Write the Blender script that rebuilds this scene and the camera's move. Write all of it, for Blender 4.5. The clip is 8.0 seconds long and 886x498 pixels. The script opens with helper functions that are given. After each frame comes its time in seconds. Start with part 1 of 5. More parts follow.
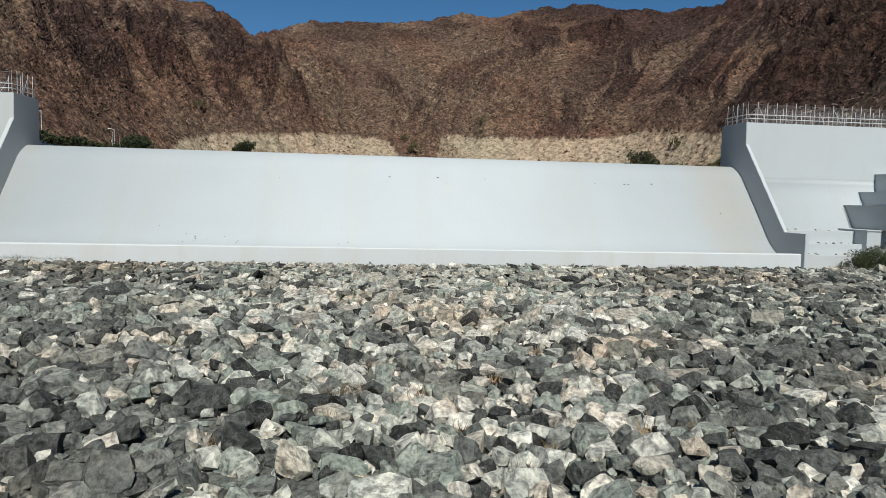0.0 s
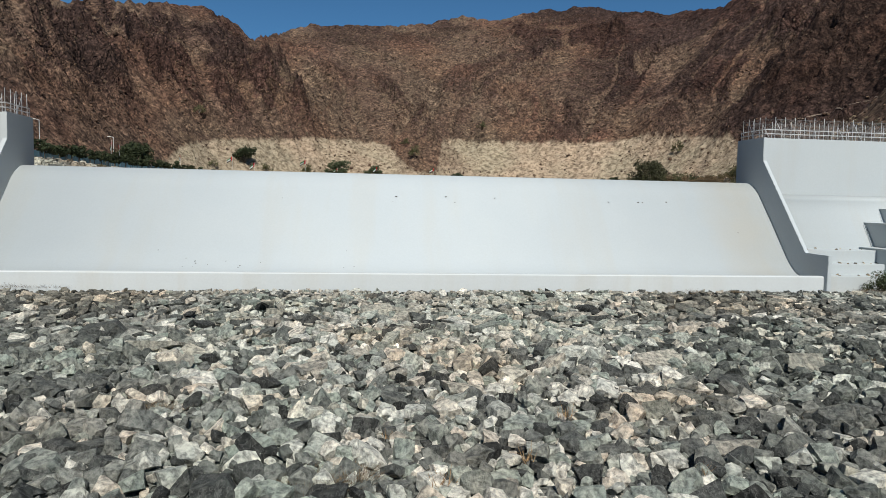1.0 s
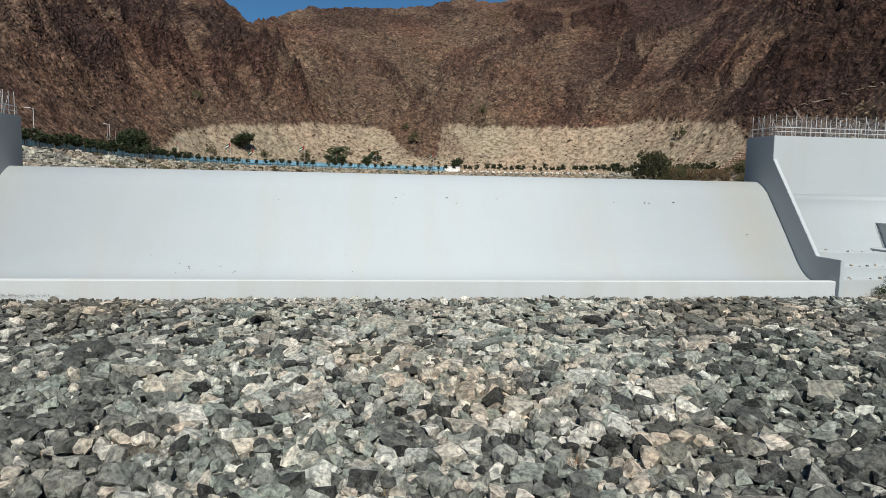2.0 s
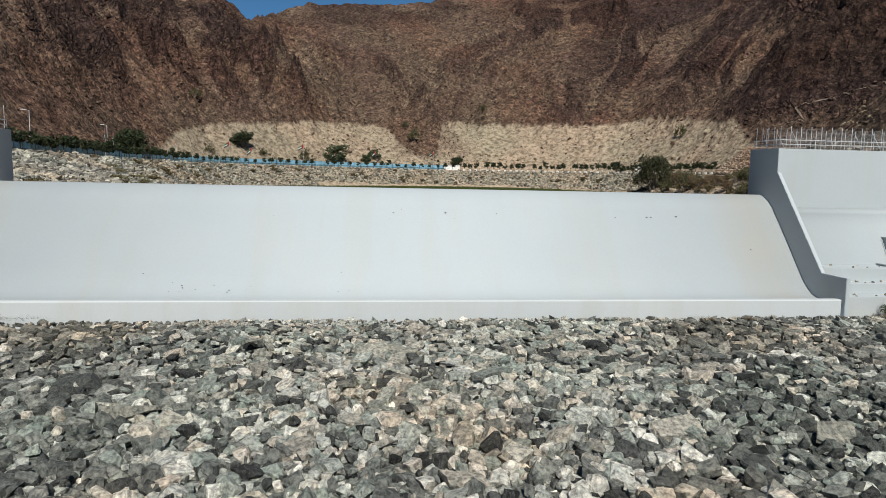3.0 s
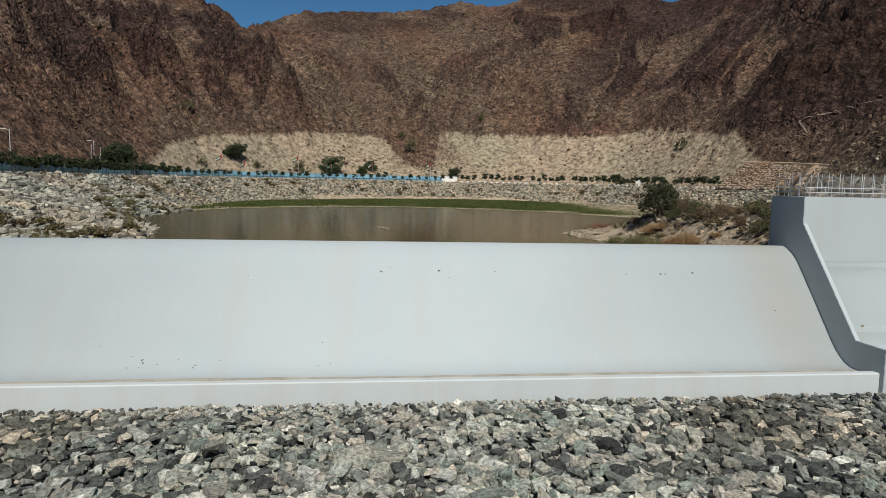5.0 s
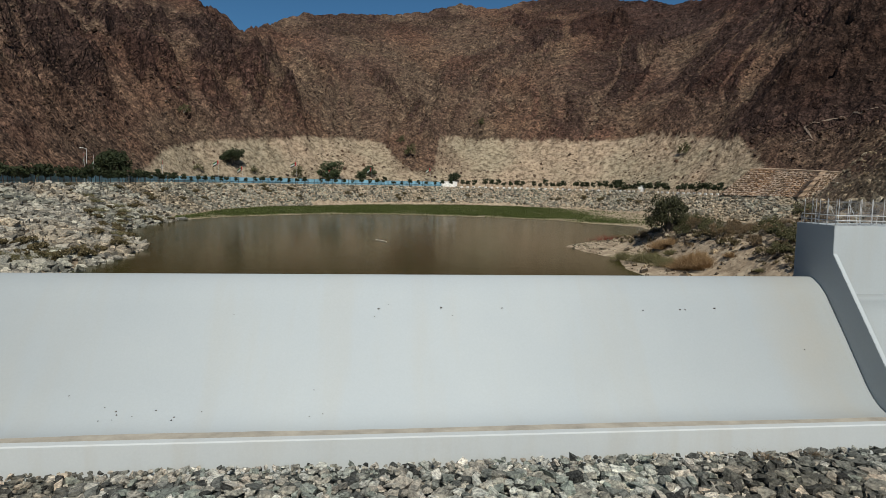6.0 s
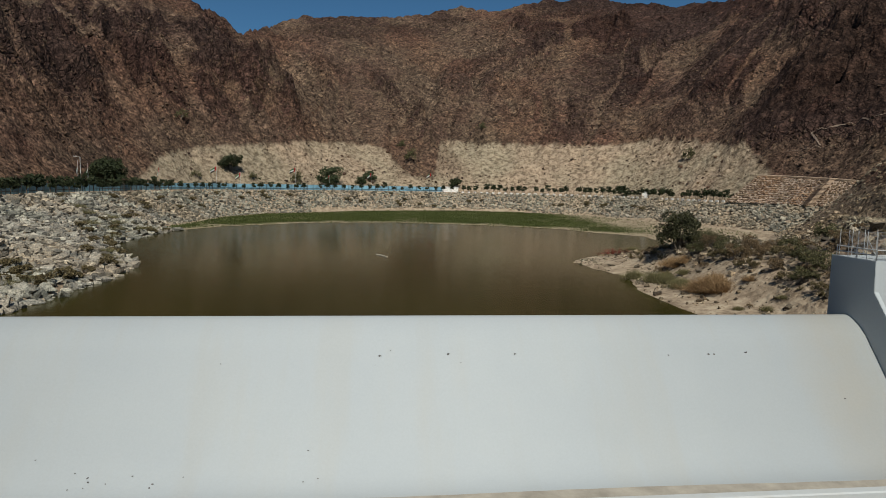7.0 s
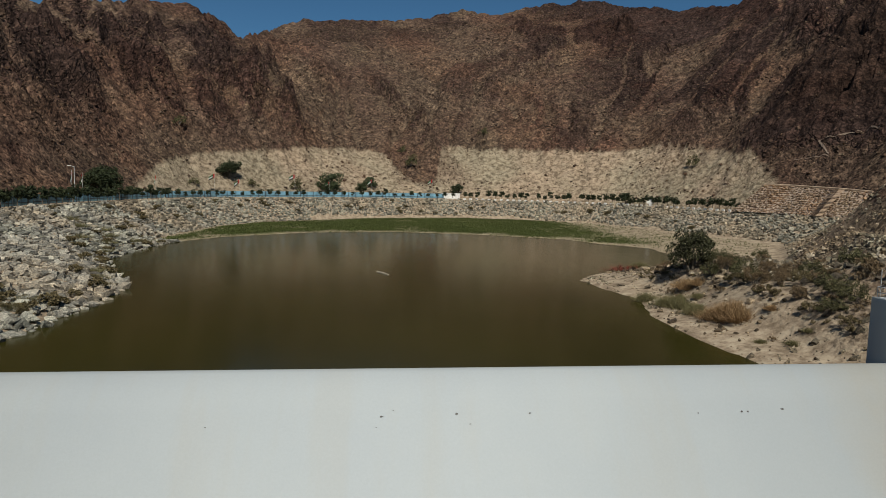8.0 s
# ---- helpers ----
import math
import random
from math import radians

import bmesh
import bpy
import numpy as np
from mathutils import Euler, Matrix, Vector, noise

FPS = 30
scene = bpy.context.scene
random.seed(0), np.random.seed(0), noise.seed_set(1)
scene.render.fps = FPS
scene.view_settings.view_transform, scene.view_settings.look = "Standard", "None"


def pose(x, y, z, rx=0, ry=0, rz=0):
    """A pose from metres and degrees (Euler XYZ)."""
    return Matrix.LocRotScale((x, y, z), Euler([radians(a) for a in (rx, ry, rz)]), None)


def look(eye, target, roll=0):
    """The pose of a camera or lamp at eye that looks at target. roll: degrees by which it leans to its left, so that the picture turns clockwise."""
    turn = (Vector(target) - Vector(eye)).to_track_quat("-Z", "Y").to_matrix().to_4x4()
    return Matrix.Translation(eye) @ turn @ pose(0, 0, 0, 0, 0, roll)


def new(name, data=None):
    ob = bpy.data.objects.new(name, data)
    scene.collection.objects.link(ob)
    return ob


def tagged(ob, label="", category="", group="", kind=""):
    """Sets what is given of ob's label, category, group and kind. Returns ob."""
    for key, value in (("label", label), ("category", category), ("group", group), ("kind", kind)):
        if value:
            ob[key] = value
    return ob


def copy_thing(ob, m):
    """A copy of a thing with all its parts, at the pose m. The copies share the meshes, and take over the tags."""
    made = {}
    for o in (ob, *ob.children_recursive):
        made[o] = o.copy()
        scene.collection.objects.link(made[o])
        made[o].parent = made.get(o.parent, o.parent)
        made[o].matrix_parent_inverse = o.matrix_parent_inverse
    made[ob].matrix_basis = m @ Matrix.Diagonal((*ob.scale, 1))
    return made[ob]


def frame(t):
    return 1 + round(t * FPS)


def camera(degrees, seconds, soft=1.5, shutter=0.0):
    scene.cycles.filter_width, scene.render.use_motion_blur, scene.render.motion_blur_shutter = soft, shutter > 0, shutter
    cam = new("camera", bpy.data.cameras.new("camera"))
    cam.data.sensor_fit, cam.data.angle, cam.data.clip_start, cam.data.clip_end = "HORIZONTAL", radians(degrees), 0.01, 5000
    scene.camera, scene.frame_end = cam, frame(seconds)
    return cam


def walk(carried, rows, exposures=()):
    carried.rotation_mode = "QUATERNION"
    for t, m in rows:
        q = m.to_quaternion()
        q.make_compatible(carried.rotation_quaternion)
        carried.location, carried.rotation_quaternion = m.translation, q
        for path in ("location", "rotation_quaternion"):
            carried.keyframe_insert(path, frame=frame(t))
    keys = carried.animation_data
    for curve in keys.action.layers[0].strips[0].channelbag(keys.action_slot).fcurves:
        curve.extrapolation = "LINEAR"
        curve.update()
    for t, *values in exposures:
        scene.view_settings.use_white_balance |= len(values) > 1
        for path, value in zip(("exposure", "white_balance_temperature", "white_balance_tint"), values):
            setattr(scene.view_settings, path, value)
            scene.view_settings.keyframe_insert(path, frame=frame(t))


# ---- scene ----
cam = camera(67.3, 8.0, soft=0.55)
PATH = [
    (0, (-1.177, -6.477, 5.941), (-0.979, -4.493, 5.783), 1.4),
    (0.5, (-1.568, -5.366, 6.805), (-1.369, -3.382, 6.652), 1.3),
    (1, (-1.798, -3.976, 7.748), (-1.601, -1.991, 7.595), 1.2),
    (2.5, (-1.645, -1.426, 10.406), (-1.447, 0.552, 10.184), 1.2),
    (3, (-1.508, -0.735, 11.367), (-1.31, 1.243, 11.149), 1.2),
    (3.5, (-1.405, 0.387, 12.387), (-1.206, 2.366, 12.172), 1.1),
    (4, (-1.157, 1.903, 13.449), (-0.959, 3.882, 13.237), 1.1),
    (4.5, (-0.815, 3.693, 14.551), (-0.614, 5.672, 14.343), 1.2),
    (6, (-0.394, 10.465, 17.927), (-0.188, 12.444, 17.725), 1.3),
    (6.5, (-0.441, 12.909, 19.066), (-0.236, 14.889, 18.866), 1.3),
    (7, (-0.484, 15.399, 20.345), (-0.278, 17.379, 20.146), 1.3),
    (7.5, (-0.537, 17.942, 21.695), (-0.331, 19.922, 21.497), 1.4),
    (8, (-0.582, 20.218, 23.009), (-0.377, 22.198, 22.815), 1.4),
]
EXPOSURES = [(0.0, 0.16, 6440, 8), (1.2, 0.16, 6450, 8), (2.5, 0.1, 6460, 8.5), (4.5, -0.02, 6500, 7), (6.5, -0.24, 6640, 7), (8.0, -0.3, 6820, 7)]
walk(cam, [(t, look(eye, target, roll)) for t, eye, target, roll in PATH], EXPOSURES)

# ---- sky and sun ----
SUN_ELEVATION, SUN_SIDE = 48.0, 4.0  # degrees above the horizon; degrees from straight behind, towards +x
world = bpy.data.worlds.new("world")
scene.world = world
world.use_nodes = True
wt = world.node_tree
sky = wt.nodes.new("ShaderNodeTexSky")
sky.sky_type = "NISHITA"
sky.sun_disc = False
sky.sun_elevation = radians(SUN_ELEVATION)
sky.sun_rotation = radians(180 - SUN_SIDE)
sky.altitude, sky.air_density, sky.dust_density, sky.ozone_density = 1500, 0.8, 0.8, 2.5
wt.nodes["Background"].inputs["Strength"].default_value = 0.055
clear = wt.nodes.new("ShaderNodeMix")
clear.data_type, clear.blend_type = "RGBA", "MULTIPLY"
clear.inputs[0].default_value = 1.0
clear.inputs[7].default_value = (0.66, 1.12, 1.3, 1.0)
wt.links.new(sky.outputs["Color"], clear.inputs[6])
wt.links.new(clear.outputs[2], wt.nodes["Background"].inputs["Color"])
sun = new("sun", bpy.data.lights.new("sun", "SUN"))
sun.data.energy, sun.data.angle, sun.data.color = 5.0, radians(0.5), (1.0, 0.96, 0.9)
a, e = radians(SUN_SIDE), radians(SUN_ELEVATION)
sun.matrix_world = look((0, 0, 0), (-math.sin(a) * math.cos(e), math.cos(a) * math.cos(e), -math.sin(e)))
sun.location = (60, -200, 200)

# ---- numeric helpers ----
rng = np.random.default_rng(7)


def lattice(ix, iy, seed):
    h = (ix * 374761393 + iy * 668265263 + seed * 974634777) & 0xFFFFFFFF
    h = ((h ^ (h >> 13)) * 1274126177) & 0xFFFFFFFF
    return ((h ^ (h >> 16)) & 0xFFFF) / 65535.0


def value_noise(x, y, seed=0):
    """Smooth noise from 0 to 1 with cells one unit wide."""
    ix, iy = np.floor(x).astype(np.int64), np.floor(y).astype(np.int64)
    fx, fy = x - ix, y - iy
    fx, fy = fx * fx * (3 - 2 * fx), fy * fy * (3 - 2 * fy)
    a = lattice(ix, iy, seed) * (1 - fx) + lattice(ix + 1, iy, seed) * fx
    b = lattice(ix, iy + 1, seed) * (1 - fx) + lattice(ix + 1, iy + 1, seed) * fx
    return a * (1 - fy) + b * fy


def fbm(x, y, octaves=4, seed=0):
    total, amp, norm = 0.0, 1.0, 0.0
    for k in range(octaves):
        total = total + amp * (value_noise(x * 2 ** k + 17.3 * k, y * 2 ** k - 9.1 * k, seed + k) - 0.5)
        norm += amp
        amp *= 0.5
    return total / norm


def broken(x, y, seed=0):
    """A level from 0 to 1 for each cell of a broken rock face; cells are about one unit wide, with sharp edges."""
    ix, iy = np.floor(x).astype(np.int64), np.floor(y).astype(np.int64)
    best, level = np.full(np.shape(x), 1e9), np.zeros(np.shape(x))
    for dx in (-1, 0, 1):
        for dy in (-1, 0, 1):
            cx, cy = ix + dx, iy + dy
            d = (cx + lattice(cx, cy, seed) - x) ** 2 + (cy + lattice(cx, cy, seed + 1) - y) ** 2
            nearer = d < best
            best = np.where(nearer, d, best)
            level = np.where(nearer, lattice(cx, cy, seed + 2), level)
    return level


def smooth(v, a, b):
    s = np.clip((v - a) / (b - a), 0, 1)
    return s * s * (3 - 2 * s)


def distance_in(px, py, poly):
    """Distance to a closed outline, positive inside."""
    best, inside = np.full(px.shape, 1e9), np.zeros(px.shape, bool)
    for (ax, ay), (bx, by) in zip(poly, poly[1:] + poly[:1]):
        dx, dy = bx - ax, by - ay
        s = np.clip(((px - ax) * dx + (py - ay) * dy) / (dx * dx + dy * dy), 0, 1)
        best = np.minimum(best, np.hypot(px - ax - s * dx, py - ay - s * dy))
        if ay != by:
            inside ^= ((ay > py) != (by > py)) & (px < ax + (py - ay) * dx / dy)
    return np.where(inside, best, -best)


# ---- node helpers ----
def material(name):
    m = bpy.data.materials.new(name)
    m.use_nodes = True
    return m, m.node_tree, m.node_tree.nodes["Principled BSDF"]


def node(tree, kind, **values):
    n = tree.nodes.new(kind)
    for key, value in values.items():
        n.inputs[key.replace("_", " ")].default_value = value
    return n


def ramp(tree, source, stops):
    n = tree.nodes.new("ShaderNodeValToRGB")
    r = n.color_ramp
    while len(r.elements) < len(stops):
        r.elements.new(0.5)
    for el, (pos, col) in zip(r.elements, stops):
        el.position, el.color = pos, (*col, 1) if len(col) == 3 else col
    tree.links.new(source, n.inputs["Fac"])
    return n.outputs["Color"]


def mix(tree, fac, a, b, blend="MIX"):
    n = tree.nodes.new("ShaderNodeMix")
    n.data_type, n.blend_type = "RGBA", blend
    for key, v in ((0, fac), (6, a), (7, b)):
        if hasattr(v, "links"):
            tree.links.new(v, n.inputs[key])
        else:
            n.inputs[key].default_value = v if key == 0 else (*v, 1)
    return n.outputs[2]


def math_node(tree, op, a, b=0.0):
    n = tree.nodes.new("ShaderNodeMath")
    n.operation = op
    for k, v in ((0, a), (1, b)):
        if hasattr(v, "links"):
            tree.links.new(v, n.inputs[k])
        else:
            n.inputs[k].default_value = v
    return n.outputs[0]


def noise_tex(tree, scale, detail=4.0, vector=None, rough=0.6):
    n = node(tree, "ShaderNodeTexNoise", Scale=scale, Detail=detail, Roughness=rough)
    if vector is not None:
        tree.links.new(vector, n.inputs["Vector"])
    return n.outputs["Fac"]


def place(tree, scale=(1, 1, 1), source="Object"):
    c = tree.nodes.new("ShaderNodeTexCoord")
    m = tree.nodes.new("ShaderNodeMapping")
    m.inputs["Scale"].default_value = scale
    tree.links.new(c.outputs[source], m.inputs["Vector"])
    return m.outputs["Vector"]


def world_place(tree, scale=(1, 1, 1)):
    c = tree.nodes.new("ShaderNodeNewGeometry")
    m = tree.nodes.new("ShaderNodeMapping")
    m.inputs["Scale"].default_value = scale
    tree.links.new(c.outputs["Position"], m.inputs["Vector"])
    return m.outputs["Vector"]


def bump(tree, shader, height, strength, distance):
    b = node(tree, "ShaderNodeBump", Strength=strength, Distance=distance)
    tree.links.new(height, b.inputs["Height"])
    tree.links.new(b.outputs["Normal"], shader.inputs["Normal"])


# ---- materials ----
def stone_material(name, stops, vein=0.35, scale=1.0):
    """Quarried stone: each stone its own tone, with grain, streaks and pale veins."""
    m, t, s = material(name)
    geo = t.nodes.new("ShaderNodeNewGeometry")
    info = t.nodes.new("ShaderNodeObjectInfo")
    tone = math_node(t, "FRACT", math_node(t, "ADD", geo.outputs["Random Per Island"], info.outputs["Random"]))
    v = world_place(t)
    drift = math_node(t, "MULTIPLY", math_node(t, "SUBTRACT", noise_tex(t, 0.11 * scale, 3, v), 0.5), 0.55)
    base = ramp(t, math_node(t, "ADD", tone, drift), stops)
    grain = noise_tex(t, 4.5 * scale, 6, v, 0.65)
    patch = noise_tex(t, 1.7 * scale, 4, v)
    streak = noise_tex(t, 2.2 * scale, 5, world_place(t, (1.6, 0.8, 1.2)), 0.65)
    col = mix(t, 0.75, base, ramp(t, grain, [(0.38, (0.3, 0.3, 0.31)), (0.5, (1, 1, 1)), (0.62, (1.65, 1.63, 1.58))]), "MULTIPLY")
    col = mix(t, 0.6, col, ramp(t, patch, [(0.38, (0.66, 0.7, 0.68)), (0.62, (1.25, 1.2, 1.12))]), "MULTIPLY")
    col = mix(t, 0.9, col, ramp(t, noise_tex(t, 0.05 * scale, 2, v), [(0.4, (0.97, 1.01, 0.98)), (0.5, (1, 1, 1)), (0.62, (1.1, 0.99, 0.88))]), "MULTIPLY")
    veins = ramp(t, streak, [(0.47, (0, 0, 0)), (0.5, (1, 1, 1)), (0.53, (0, 0, 0))])
    col = mix(t, math_node(t, "MULTIPLY", veins, vein * 0.4), col, (0.4, 0.39, 0.365))
    t.links.new(col, s.inputs["Base Color"])
    s.inputs["Roughness"].default_value = 0.85
    s.inputs["Specular IOR Level"].default_value = 0.2
    bump(t, s, math_node(t, "ADD", grain, math_node(t, "MULTIPLY", streak, 1.5)), 1.0, 0.13)
    return m


RIPRAP = stone_material("grey_green_quarry_stone", [(0.0, (0.022, 0.023, 0.022)), (0.14, (0.066, 0.069, 0.066)), (0.32, (0.165, 0.17, 0.157)), (0.5, (0.235, 0.262, 0.233)), (0.66, (0.365, 0.365, 0.334)), (0.82, (0.51, 0.5, 0.458)), (0.92, (0.42, 0.363, 0.3)), (1.0, (0.64, 0.62, 0.565))], 0.4)
PALE_STONE = stone_material("beige_quarry_stone", [(0.0, (0.22, 0.208, 0.182)), (0.5, (0.31, 0.29, 0.253)), (1.0, (0.4, 0.372, 0.317))], 0.3)
DARK_STONE = stone_material("blue_grey_quarry_stone", [(0.0, (0.045, 0.048, 0.046)), (0.6, (0.13, 0.135, 0.124)), (1.0, (0.24, 0.24, 0.218))], 0.4)
BANK_STONE = stone_material("pale_bank_stone", [(0.0, (0.1, 0.097, 0.086)), (0.3, (0.23, 0.218, 0.192)), (0.75, (0.35, 0.328, 0.283)), (1.0, (0.46, 0.428, 0.362))], 0.15)
FAR_STONE = stone_material("grey_brown_bank_stone", [(0.0, (0.072, 0.068, 0.056)), (0.4, (0.184, 0.172, 0.144)), (0.8, (0.304, 0.28, 0.232)), (1.0, (0.416, 0.38, 0.312))], 0.15)
HILL_STONE = stone_material("desert_varnished_boulder", [(0.0, (0.03, 0.018, 0.014)), (0.5, (0.07, 0.043, 0.031)), (0.85, (0.1, 0.065, 0.046)), (1.0, (0.15, 0.105, 0.075))], 0.1, 0.3)
PITCH_STONE = stone_material("brown_pitching_stone", [(0.0, (0.144, 0.096, 0.068)), (0.6, (0.232, 0.16, 0.112)), (1.0, (0.336, 0.24, 0.168))], 0.1)
MOUND_STONE = stone_material("weathered_shore_boulder", [(0.0, (0.056, 0.046, 0.036)), (0.5, (0.168, 0.138, 0.1)), (0.85, (0.288, 0.24, 0.176)), (1.0, (0.44, 0.384, 0.304))], 0.15)


def ground_material():
    m, t, s = material("ground_surface")
    at = t.nodes.new("ShaderNodeAttribute")
    at.attribute_name = "zones"
    sep = t.nodes.new("ShaderNodeSeparateColor")
    t.links.new(at.outputs["Color"], sep.inputs["Color"])
    grass, pale, sand = sep.outputs
    v = world_place(t)
    big = noise_tex(t, 0.02, 5, v, 0.6)
    mid = noise_tex(t, 0.16, 6, v, 0.65)
    fine = noise_tex(t, 0.42, 5, v, 0.75)
    vor = node(t, "ShaderNodeTexVoronoi", Scale=0.5)
    t.links.new(v, vor.inputs["Vector"])
    cells = vor.outputs["Distance"]
    ob_at = t.nodes.new("ShaderNodeAttribute")
    ob_at.attribute_name = "outcrop"
    scree = ramp(t, big, [(0.35, (0.116, 0.074, 0.057)), (0.5, (0.128, 0.087, 0.064)), (0.65, (0.137, 0.1, 0.07))])
    hill = mix(t, ramp(t, math_node(t, "ADD", ob_at.outputs["Fac"], math_node(t, "MULTIPLY", math_node(t, "SUBTRACT", mid, 0.5), 2.2)), [(0.35, (0, 0, 0)), (0.62, (1, 1, 1))]), scree, ramp(t, big, [(0.35, (0.048, 0.0305, 0.026)), (0.65, (0.076, 0.0495, 0.042))]))
    bent = t.nodes.new("ShaderNodeVectorMath")
    bent.operation = "ADD"
    t.links.new(v, bent.inputs[0])
    shake = node(t, "ShaderNodeTexNoise", Scale=0.1, Detail=4.0)
    t.links.new(v, shake.inputs["Vector"])
    wide = t.nodes.new("ShaderNodeVectorMath")
    wide.operation = "SCALE"
    wide.inputs["Scale"].default_value = 5.0
    t.links.new(shake.outputs["Color"], wide.inputs[0])
    t.links.new(wide.outputs[0], bent.inputs[1])
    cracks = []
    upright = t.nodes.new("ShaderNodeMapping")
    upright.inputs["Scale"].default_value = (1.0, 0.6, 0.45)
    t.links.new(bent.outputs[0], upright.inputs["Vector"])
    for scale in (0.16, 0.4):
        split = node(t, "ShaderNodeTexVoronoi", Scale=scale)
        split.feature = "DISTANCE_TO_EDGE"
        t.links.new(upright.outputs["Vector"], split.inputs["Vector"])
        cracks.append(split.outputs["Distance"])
    wash = t.nodes.new("ShaderNodeMapRange")
    t.links.new(ob_at.outputs["Fac"], wash.inputs["Value"])
    wash.inputs["From Min"].default_value, wash.inputs["From Max"].default_value = 0.0, -0.7
    hill = mix(t, wash.outputs["Result"], hill, ramp(t, mid, [(0.35, (0.112, 0.078, 0.056)), (0.6, (0.152, 0.113, 0.082))]))
    # above 1: right-hand slopes, darker rock plus shade painted into the colour
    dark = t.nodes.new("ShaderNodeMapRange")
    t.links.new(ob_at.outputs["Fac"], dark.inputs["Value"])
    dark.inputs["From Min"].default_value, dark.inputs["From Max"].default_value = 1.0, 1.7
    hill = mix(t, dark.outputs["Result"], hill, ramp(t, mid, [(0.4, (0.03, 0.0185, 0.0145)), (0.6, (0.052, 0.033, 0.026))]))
    rust = noise_tex(t, 0.016, 3, v)
    hill = mix(t, ramp(t, rust, [(0.48, (0, 0, 0)), (0.6, (0.5, 0.5, 0.5))]), hill, mix(t, 1.0, hill, (1.12, 0.9, 0.82), "MULTIPLY"))
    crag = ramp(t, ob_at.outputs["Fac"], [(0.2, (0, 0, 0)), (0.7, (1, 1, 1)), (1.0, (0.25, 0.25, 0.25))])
    # crack edges darkened in the colour, as the shade inside them
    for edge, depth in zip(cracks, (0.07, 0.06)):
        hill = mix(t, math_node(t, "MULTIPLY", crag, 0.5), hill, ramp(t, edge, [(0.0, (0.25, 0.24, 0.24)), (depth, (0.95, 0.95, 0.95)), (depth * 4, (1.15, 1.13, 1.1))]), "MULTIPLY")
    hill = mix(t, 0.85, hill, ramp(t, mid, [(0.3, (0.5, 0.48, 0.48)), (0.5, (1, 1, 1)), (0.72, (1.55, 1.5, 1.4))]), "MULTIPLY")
    # fine specks: rock grain, with shadow pockets between stones painted in as dark tone
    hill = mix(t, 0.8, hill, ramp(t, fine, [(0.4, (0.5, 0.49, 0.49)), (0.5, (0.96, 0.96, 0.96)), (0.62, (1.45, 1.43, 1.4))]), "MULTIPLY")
    rubble = []
    for scale, share in ((0.5, 0.5), (1.1, 0.95)):
        stones = node(t, "ShaderNodeTexVoronoi", Scale=scale, Randomness=1.0)
        t.links.new(v, stones.inputs["Vector"])
        tint = t.nodes.new("ShaderNodeSeparateColor")
        t.links.new(stones.outputs["Color"], tint.inputs["Color"])
        hill = mix(t, share, hill, ramp(t, tint.outputs[0], [(0.0, (0.45, 0.44, 0.44)), (0.45, (0.92, 0.92, 0.92)), (1.0, (1.55, 1.53, 1.48))]), "MULTIPLY")
        rubble.append(stones.outputs["Distance"])
    light = ramp(t, fine, [(0.4, (0.165, 0.127, 0.094)), (0.48, (0.31, 0.248, 0.184)), (0.6, (0.46, 0.378, 0.288))])
    light = mix(t, 0.6, light, ramp(t, mid, [(0.3, (0.7, 0.72, 0.7)), (0.7, (1.2, 1.15, 1.1))]), "MULTIPLY")
    light = mix(t, 0.8, light, ramp(t, big, [(0.42, (1.06, 1.0, 0.94)), (0.58, (0.89, 0.93, 0.87))]), "MULTIPLY")
    dust = ramp(t, fine, [(0.4, (0.2, 0.152, 0.105)), (0.5, (0.32, 0.25, 0.176)), (0.6, (0.42, 0.345, 0.25))])
    green = ramp(t, fine, [(0.3, (0.026, 0.042, 0.01)), (0.5, (0.055, 0.08, 0.02)), (0.62, (0.14, 0.135, 0.06))])
    hill = mix(t, 1.0, hill, (0.86, 0.85, 0.85), "MULTIPLY")
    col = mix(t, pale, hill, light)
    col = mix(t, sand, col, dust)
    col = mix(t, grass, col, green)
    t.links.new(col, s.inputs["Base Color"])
    s.inputs["Roughness"].default_value = 0.95
    s.inputs["Specular IOR Level"].default_value = 0.1
    h = math_node(t, "ADD", math_node(t, "MULTIPLY", mid, 2.5), math_node(t, "ADD", math_node(t, "MULTIPLY", cells, 0.6), math_node(t, "SUBTRACT", math_node(t, "MULTIPLY", fine, 0.7), math_node(t, "ADD", math_node(t, "MULTIPLY", rubble[0], 0.7), math_node(t, "MULTIPLY", rubble[1], 0.35)))))
    h = math_node(t, "ADD", h, math_node(t, "MULTIPLY", math_node(t, "ADD", math_node(t, "MINIMUM", cracks[0], 0.12), math_node(t, "MINIMUM", cracks[1], 0.1)), math_node(t, "MULTIPLY", crag, 7.0)))
    h = math_node(t, "MULTIPLY", h, math_node(t, "SUBTRACT", 1.0, math_node(t, "MULTIPLY", sand, 0.85)))
    bump(t, s, h, 1.0, 1.2)
    return m


